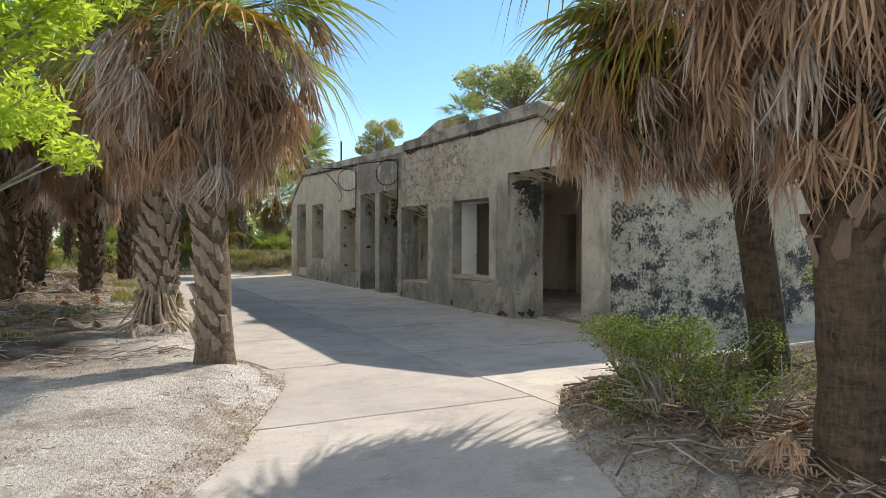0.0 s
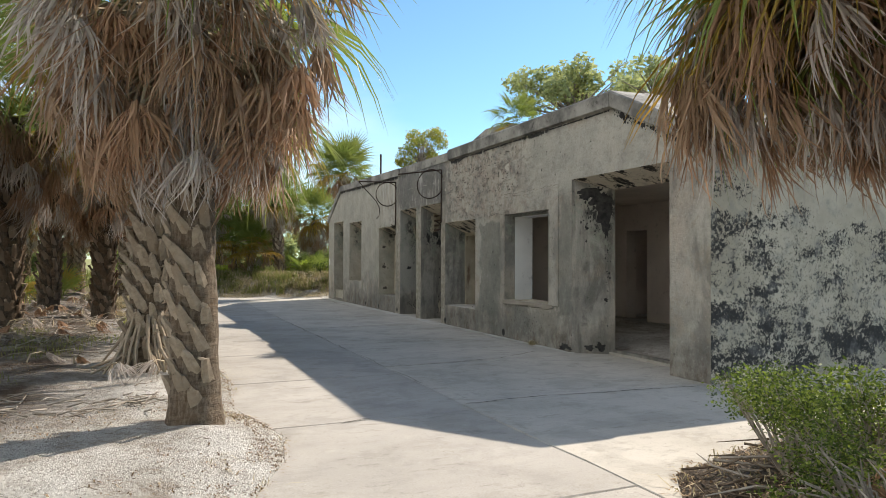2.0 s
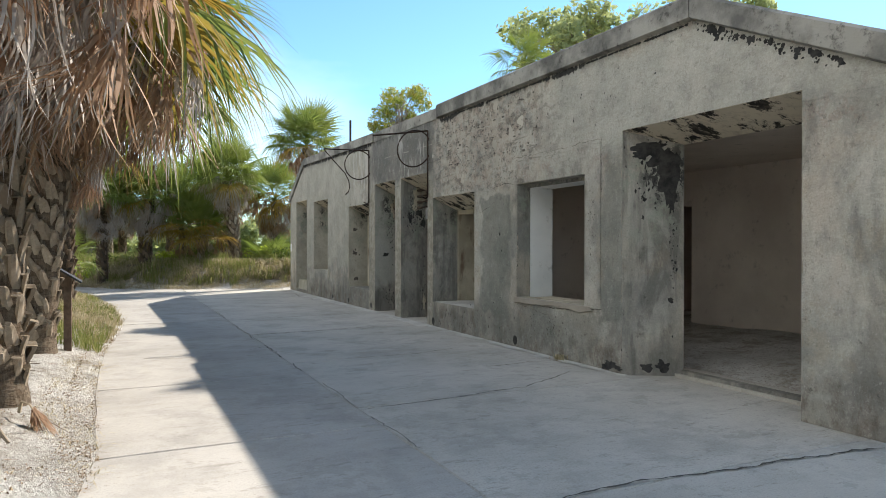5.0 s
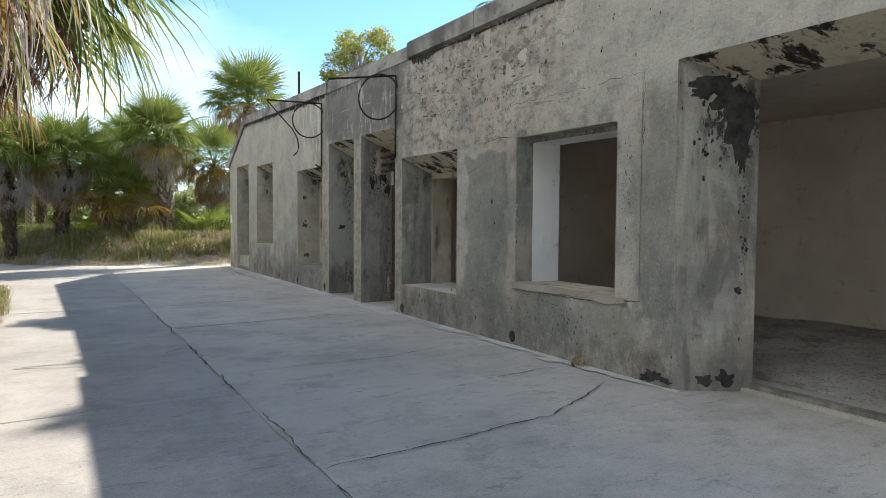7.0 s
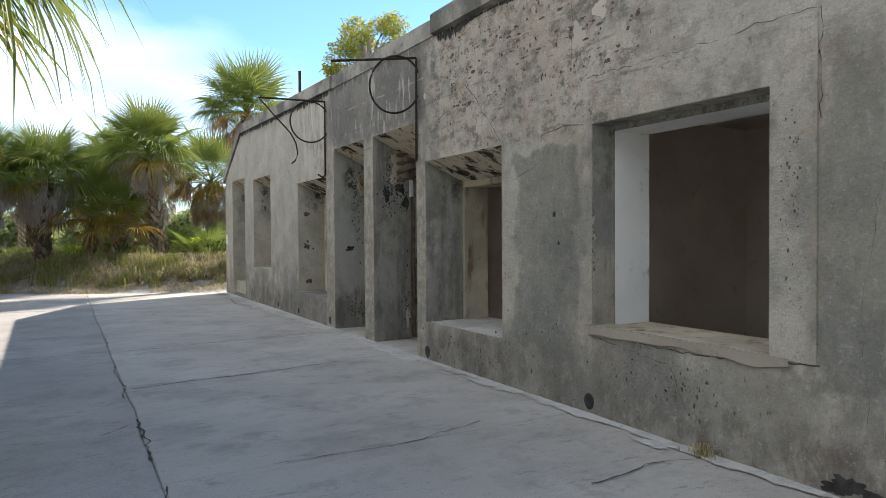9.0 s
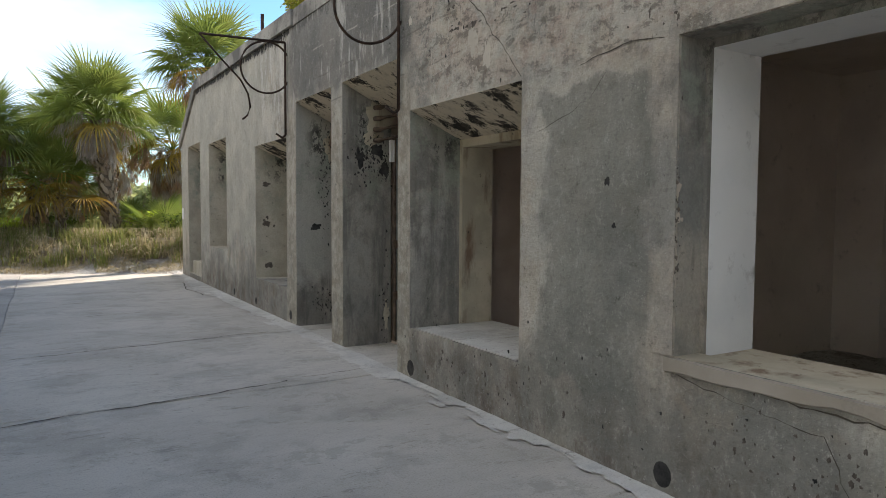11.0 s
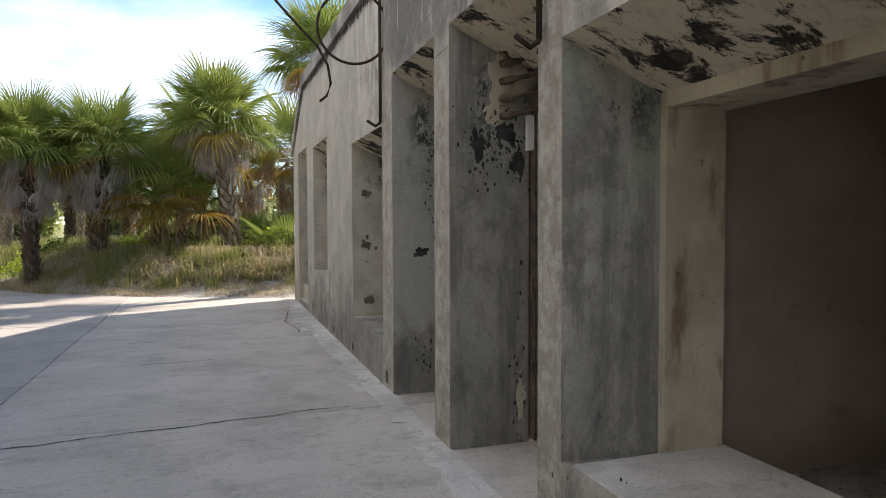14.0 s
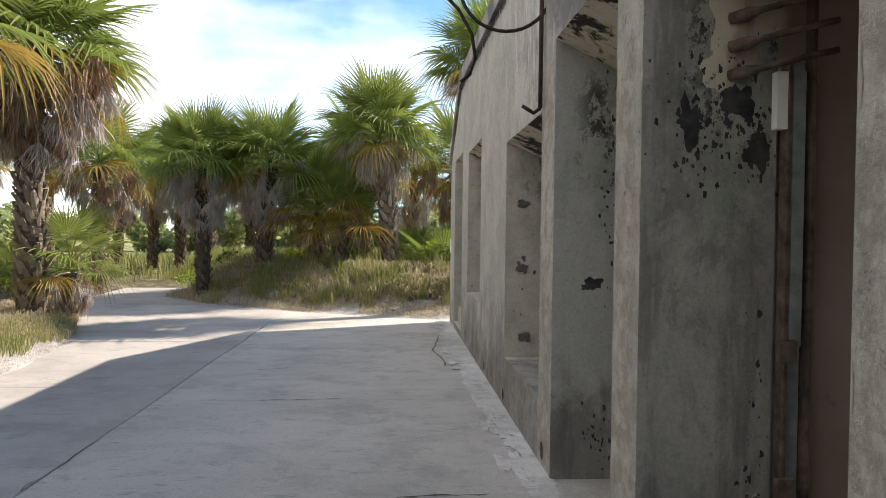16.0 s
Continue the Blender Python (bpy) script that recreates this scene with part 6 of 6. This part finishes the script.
woody("shrub", "low green shrub among dead palm debris", "shrub", 5.4, -0.4, gz(5.4, -0.4), blob_set(4, 7, 0.7, 0.5, 0.1, 0.4, 0.2, 0.32), 1400, 0.02, M_LEAF, 4)
woody("shrub", "wispy green shrub in front of the white end wall", "shrub", 11.0, 3.0, 0.05, blob_set(5, 7, 0.5, 0.3, 0.4, 1.3, 0.25, 0.4), 700, 0.03, M_LEAF, 5)
woody("broadleaf_tree", "bright yellow-green broadleaf tree in full sun", "tree", -1.95, 1.05, gz(-1.95, 1.05), [(a + 1.38, b + 0.2, c, p, q, h) for a, b, c, p, q, h in blob_set(6, 30, 0.6, 0.6, 2.05, 3.9, 0.15, 0.27)], 1900, 0.026, M_LEAF_BRIGHT, 6, 0.07, long=3.4)
woody("broadleaf_tree", "golden-green bushy tree on the roof mound", "tree", 8.75, 18.3, 4.35, blob_set(7, 20, 0.80, 0.6, 0.35, 1.35, 0.14, 0.34), 2200, 0.030, M_LEAF_GOLD, 7, 0.05)
woody("broadleaf_tree", "grey-green spreading tree on the roof mound", "tree", 12.6, 15.3, roof_z(12.6, 15.3), blob_set(8, 26, 1.7, 1.3, 0.8, 2.0, 0.3, 0.55), 300, 0.07, M_LEAF_GREY, 8, 0.10)
woody("broadleaf_tree", "grey-green spreading tree on the roof mound", "tree", 13.4, 12.6, roof_z(13.4, 12.6), blob_set(9, 18, 1.0, 1.2, 0.7, 1.5, 0.3, 0.5), 300, 0.07, M_LEAF_GREY, 9, 0.10)
woody("shrub", "small golden shrub on the roof edge", "shrub", 9.2, 15.6, roof_z(9.2, 15.6), blob_set(10, 5, 0.4, 0.6, 0.2, 0.5, 0.2, 0.3), 900, 0.04, M_LEAF_GOLD, 10)
palm(9.0, 12.6, 0.5, "small spiky young palm on the roof edge", 28, 0.42, 18, 0, 0.07, (0, 0), boots="joined", skirt=0.3, yellow=2, name="young_palm")
bpy.data.objects["young_palm"].location.z = 4.45
for i, (x, y, w) in enumerate(((3.9, 32.0, 0.5), (5.2, 32.4, 0.7), (7.4, 30.6, 0.9), (8.3, 29.7, 0.8), (0.6, 33.6, 0.8), (-3.6, 27.5, 0.9), (-3.6, 31.2, 0.7), (-5.2, 25.5, 1.1), (-6.8, 16.0, 1.1), (-5.4, 12.5, 0.9), (-7.5, 30, 1.4), (1.6, 34.0, 0.6))):
    woody("shrub", "wild green shrub in tall grass" if i % 2 else "sunlit yellow-green shrub in tall grass", "shrub", x, y, gz(x, y), blob_set(20 + i, 7, 0.6 * w, 0.5 * w, 0.2, 0.75 * w, 0.22, 0.38), 420, 0.045, M_LEAF if i % 2 else M_LEAF_BRIGHT, 20 + i, group="shrubs in the grass")


def palmetto(x, y, seed, size):
    r = random.Random(seed)
    base = tagged(new("saw_palmetto"), "low palmetto clump with fan leaves", "shrub", "palmettos on the mound")
    base.matrix_world = pose(x, y, gz(x, y))
    for i in range(11):
        ob = child("frond", LEAVES["yellow" if r.random() < 0.2 else "green"][i % 2], base)
        ob.matrix_basis = Matrix.Rotation(i * 2.4, 4, "Z") @ Matrix.Rotation(-radians(r.uniform(25, 75)), 4, "Y") @ Matrix.Scale(size * r.uniform(0.7, 1.1), 4)


for i, (x, y) in enumerate(((7.3, 32.4), (7.8, 30.4), (-3.0, 30.5), (-3.2, 21.6), (-2.0, 24.3), (8.1, 31.5))):
    palmetto(x, y, 50 + i, 0.75)


def blades(name, label, seed, n, place, height, mat, lean=0.5, width=0.006, z_of=None):
    """Grass or straw: thin curved blades over a stretch of ground."""
    g = random.Random(seed)
    V, F = [], []
    for i in range(n):
        x, y = place(g)
        z = z_of(x, y) if z_of else 0
        h = height * g.uniform(0.4, 1.2)
        a = g.uniform(0, TAU)
        l = lean * h * g.uniform(0.2, 1.3)
        dx, dy = math.cos(a), math.sin(a)
        w = width * g.uniform(0.7, 1.4)
        k = len(V)
        V += [(x - dy * w, y + dx * w, z - 0.02), (x + dy * w, y - dx * w, z - 0.02),
              (x + dx * l * 0.4 + dy * w * 0.8, y + dy * l * 0.4 - dx * w * 0.8, z + h * 0.6), (x + dx * l * 0.4 - dy * w * 0.8, y + dy * l * 0.4 + dx * w * 0.8, z + h * 0.6),
              (x + dx * l, y + dy * l, z + h * max(0.2, 1 - 0.4 * lean))]
        F += [(k, k + 1, k + 2, k + 3), (k + 3, k + 2, k + 4)]
    tagged(new(name, mesh_from(name, V, F, mat)), label, "grass", kind="stuff")


# a quick height table for planting
HX, HY = np.arange(-16, 17, 0.25), np.arange(-9, 60, 0.25)
HGX, HGY = np.meshgrid(HX, HY)
HZ = ground_height(HGX.ravel(), HGY.ravel()).reshape(HGX.shape)
HD = outside(HGX.ravel(), HGY.ravel()).reshape(HGX.shape)


def hz(x, y, table=None):
    t = HZ if table is None else table
    fx, fy = (x + 16) / 0.25, (y + 9) / 0.25
    i, j = int(min(max(fx, 0), len(HX) - 2)), int(min(max(fy, 0), len(HY) - 2))
    u, v = fx - i, fy - j
    return float((t[j, i] * (1 - u) + t[j, i + 1] * u) * (1 - v) + (t[j + 1, i] * (1 - u) + t[j + 1, i + 1] * u) * v)


def zone(x0, x1, y0, y1, d0, d1, freq=0.6, thr=-0.1, seed=0):
    def pick(g):
        for _ in range(60):
            x, y = g.uniform(x0, x1), g.uniform(y0, y1)
            if d0 < hz(x, y, HD) < d1 and sn(x, y, seed, freq) > thr and not (x > 7.6 and y < 26.5 and y > 5):
                return x, y
        return x0, y0
    return pick


blades("dry_grass", "tall dry grass on the mound", 1, 8000, zone(0.2, 9.8, 27.3, 34, 0.9, 4.5, 1.3, -0.10), 0.42, M_STRAW, 1.6, 0.007, hz)
blades("dry_grass", "flattened straw on the bank of the mound", 14, 9000, zone(-0.2, 9.8, 26.8, 34, 0.05, 1.8, 1.5, -0.25, 4), 0.13, M_STRAW, 3.4, 0.006, hz)
blades("green_grass", "green tufts on the bank of the mound", 15, 5000, zone(0.2, 9.8, 27.3, 34, 0.5, 3.0, 1.9, 0.12, 6), 0.42, M_GRASS, 0.9, 0.008, hz)
blades("green_grass", "tall green grass on the mound", 2, 12000, zone(-1, 12, 28.0, 38, 0.7, 12, 0.9, -0.2, 3), 0.55, M_GRASS, 0.4, 0.008, hz)
blades("green_grass", "sunny green grass beyond the trail", 3, 9000, zone(-14, 14, 34, 58, 0.5, 60, 0.3, -0.3, 5), 0.55, M_GRASS, 0.4, 0.016, hz)
blades("green_grass", "patchy grass along the path's edge", 4, 7000, zone(-0.8, 2.2, 12, 30, 0.05, 1.6, 0.8, 0.0, 7), 0.22, M_GRASS, 0.9, 0.006, hz)
blades("dry_grass", "straw-coloured grass along the path's edge", 5, 11000, zone(-1.5, 2.2, 14, 32, 0.0, 2.2, 0.8, -0.1, 8), 0.25, M_STRAW, 1.2, 0.005, hz)
M_LITTER = simple("brown_leaf_litter", (0.13, 0.085, 0.05), (0.27, 0.18, 0.11), 5, 0.9, 0, island=(0.40, 0.31, 0.20))
blades("dry_grass", "straw litter lying along the path's edge", 6, 1500, zone(-0.5, 2.1, -3, 14, -0.10, 0.45, 1.6, 0.0, 9), 0.05, M_STRAW, 5.0, 0.003, hz)
blades("leaf_litter", "brown leaf litter along the path's edge", 16, 9000, zone(-1.5, 2.1, -4, 16, -0.10, 0.26, 1.9, -0.18, 9), 0.018, M_LITTER, 5.0, 0.005, hz)
blades("leaf_litter", "brown leaf litter scattered over the sand", 17, 9000, zone(-7, 1.6, -3, 14, 0.2, 9, 0.8, 0.0, 2), 0.022, M_LITTER, 5.0, 0.006, hz)
blades("leaf_litter", "brown leaf litter in the shrub bed", 18, 14000, zone(2.6, 8, -5, 3.0, -0.06, 5, 0.7, -0.6, 2), 0.026, M_LITTER, 5.0, 0.008, hz)
blades("green_grass", "thin low grass in the sand", 7, 1600, zone(-3, 0.8, 7, 16, 0.5, 6, 0.9, 0.25, 4), 0.14, M_GRASS, 1.0, 0.004, hz)
blades("dry_grass", "dry grass and straw in the shrub bed", 8, 2200, zone(3.0, 8, -4, 2.9, -0.05, 5, 0.9, -0.5, 6), 0.10, M_STRAW, 2.6, 0.005, hz)
blades("green_grass", "scattered green weeds on the far left ground", 9, 7000, zone(-14, -2.5, 14, 40, 1, 30, 0.5, -0.2, 2), 0.4, M_GRASS, 0.5, 0.01, hz)
blades("dry_grass", "dry grass tufts on the roof edge", 10, 5000, lambda g: (8.45 + abs(g.gauss(0, 0.9)), g.uniform(7.5, 17)), 0.32, M_STRAW, 0.8, 0.008, roof_z)
blades("green_grass", "small weed in the joint at the wall's foot", 11, 160, lambda g: (7.62 + g.gauss(0, 0.03), 9.52 + g.gauss(0, 0.05)), 0.10, M_STRAW, 0.8, 0.003, lambda x, y: 0.02)


def twigs(name, label, seed, n, pick, length, mat=None, radius=0.007):
    g = random.Random(seed)
    s = Soup()
    for i in range(n):
        x, y = pick(g)
        z = hz(x, y) + radius
        a = g.uniform(0, TAU)
        L = length * g.uniform(0.3, 1.2)
        c = g.uniform(-0.38, 0.38) * L
        lift = g.uniform(0.0, 0.18) * L
        p = [(x - math.cos(a) * L / 2, y - math.sin(a) * L / 2, z), (x - math.sin(a) * c, y + math.cos(a) * c, z + lift), (x + math.cos(a) * L / 2, y + math.sin(a) * L / 2, z + lift * 0.4)]
        s.tube(p, [radius, radius * 0.8, radius * 0.3], 4, 0, False)
    tagged(new(name, s.mesh(name, mat or M_TWIG)), label, "debris", kind="stuff")


twigs("twigs", "fallen sticks and palm stalks on the sand", 1, 1500, zone(-7, 0.9, 5, 26, 0.5, 12, 0.5, -0.1, 1), 0.5, radius=0.009)
twigs("twigs", "small twigs on the sand", 2, 260, zone(-5, 1.4, -2, 9, 0.1, 8, 0.5, -0.4, 1), 0.16, radius=0.003)
twigs("dead_branches", "tangle of brown dead branches in the shrub bed", 3, 260, zone(3.4, 7.5, -2.5, 2.2, 0.25, 4, 0.5, -0.6, 2), 0.75, M_PLAIN_BARK, radius=0.010)
twigs("dead_branches", "grey dead branches in the shrub bed", 13, 130, zone(3.4, 7.5, -2.5, 2.2, 0.25, 4, 0.5, -0.6, 2), 0.7, radius=0.012)
twigs("twigs", "bits of twig on the paving", 4, 60, zone(0.8, 7.2, -3, 22, -4, -0.05, 0.5, -0.6, 2), 0.10, radius=0.003)


def fallen():
    """Dead fronds lying under the palms."""
    r = random.Random(12)
    spots = [(r.uniform(-5.5, 0.2), r.uniform(8.5, 22)) for i in range(120)] + [(r.uniform(4.2, 6.8), r.uniform(-1.8, 1.6)) for i in range(16)] + [(1.0, 7.2), (0.4, 7.3), (0.75, 8.3), (1.2, 8.4)]
    for x, y in spots:
        if hz(x, y, HD) < 0.45:
            continue
        ob = tagged(new("fallen_frond", r.choice(LEAVES["grey" if r.random() < 0.5 and x < 3 else "dead"])), "dry fallen palm frond lying on the ground", "palm frond", "fallen fronds")
        ob.matrix_world = pose(x, y, hz(x, y) + 0.05, 0, 0, r.uniform(0, 360)) @ Matrix.Diagonal((1, 1, 0.16, 1)) @ Matrix.Rotation(radians(-62), 4, "Y") @ Matrix.Scale(0.8, 4)


fallen()


def far_thicket():
    """A ragged belt of bushes and small trees closing the view beyond the field."""
    r = random.Random(5)
    first = woody("far_thicket_tree", "hazy green bushy tree beyond the field", "tree", 0, 62, gz(0, 62), blob_set(60, 12, 3.0, 1.6, 0.8, 3.4, 0.8, 1.4), 55, 0.22, M_LEAF_GREY, 60, 0.12)
    spots = [(-22 + 5.5 * i + r.uniform(-1.5, 1.5), 64 + r.uniform(-5, 9)) for i in range(13)] + [(-17 - r.uniform(0, 6), 16 + 6.5 * i) for i in range(8)] + [(-9.5, 24), (-11.5, 17), (-12, 9), (-10.5, 33)]
    for x, y in spots:
        c = copy_thing(first, pose(x, y, gz(x, y), 0, 0, r.uniform(0, 360)))


far_thicket()

# dust and grit along the wall's foot, and on the deep sill
M_GRIT = slab_material("pale_grit", (0.50, 0.48, 0.43), (0.70, 0.68, 0.63), 0.3)
paving = bpy.data.objects["pavement"]
for i, (ya, yb, n, wide) in enumerate(((12.2, 17.4, 60, 0.06), (17.4, 26.2, 170, 0.10), (8.5, 12.2, 45, 0.045))):
    r = random.Random(40 + i)
    spots = [(7.675 - abs(r.gauss(0, wide * 1.3)), r.uniform(ya, yb), 0.03 + 0.05 * r.random(), 0.05 + 0.14 * r.random()) for _ in range(n)]
    spots = [q for q in spots if not 15.2 < q[1] < 17.2 or q[0] < 7.6]
    ragged("grit", (0, 0, 0.0), (1, 0, 0), (0, 1, 0), spots, M_GRIT, paving, 90 + i, lift=0.013, label="pale grit at the wall's foot", kind="stuff")
slab_box("sill_dust", 7.72, 8.62, 12.28, 13.87, 0.502, 0.512, M_GRIT, label="dusty pale sill of the deep window", kind="structure")


# worn pale arrises of the openings
chips = []
r = random.Random(8)
for (ya, yb, za, zb), inner in OPEN.values():
    for edge, side in ((ya, -1), (yb, 1)):
        for i in range(9):
            w = 0.003 + 0.005 * r.random()
            chips.append((-(edge + side * (w * 1.6 + 0.002)), r.uniform(za + 0.15, zb - 0.1), w, 0.02 + 0.07 * r.random()))
ragged("worn_edge", (FX, 0, 0), (0, -1, 0), (0, 0, 1), chips, M_JAMB_WARM, front, 97, lift=0.003, label="worn pale edges of the openings", kind="stuff")


def foot_stalks():
    """Old stalks splayed round the foot of the stout palm."""
    r = random.Random(77)
    palm_b = next(o for o in bpy.data.objects if o.parent is None and o.name.startswith("palm_tree") and abs(o.location.x - 0.80) < 0.01)
    for i in range(34):
        a = radians(r.uniform(130, 320))
        far = r.uniform(0.32, 0.75)
        s = Soup()
        hgt = r.uniform(0.25, 0.8)
        p = [(0.2 * math.cos(a), 0.2 * math.sin(a), hgt), ((0.22 + far * 0.3) * math.cos(a), (0.22 + far * 0.3) * math.sin(a), hgt * 0.45), (far * math.cos(a + 0.1), far * math.sin(a + 0.1), 0.02)]
        s.tube(p, [0.028, 0.022, 0.012], 5, 0, False)
        child("old_stalk", s.mesh("old_stalk", M_BOOT), palm_b)


foot_stalks()

# a broken roof slab standing up behind the parapet
s = Soup()
A = [(10.9, 16.2, 4.6), (10.9, 16.5, 5.92), (10.9, 18.0, 5.98), (10.9, 23.2, 4.75), (10.9, 23.2, 4.2)]
B = [(p[0] + 0.45, p[1], p[2]) for p in A]
s.add(A)
s.add(B[::-1])
for i in range(5):
    s.add([A[i], A[(i + 1) % 5], B[(i + 1) % 5], B[i]])
tagged(new("roof_traverse", s.mesh("roof_traverse", M_COPING)), "dark stained concrete slab sloping up behind the parapet", kind="structure")
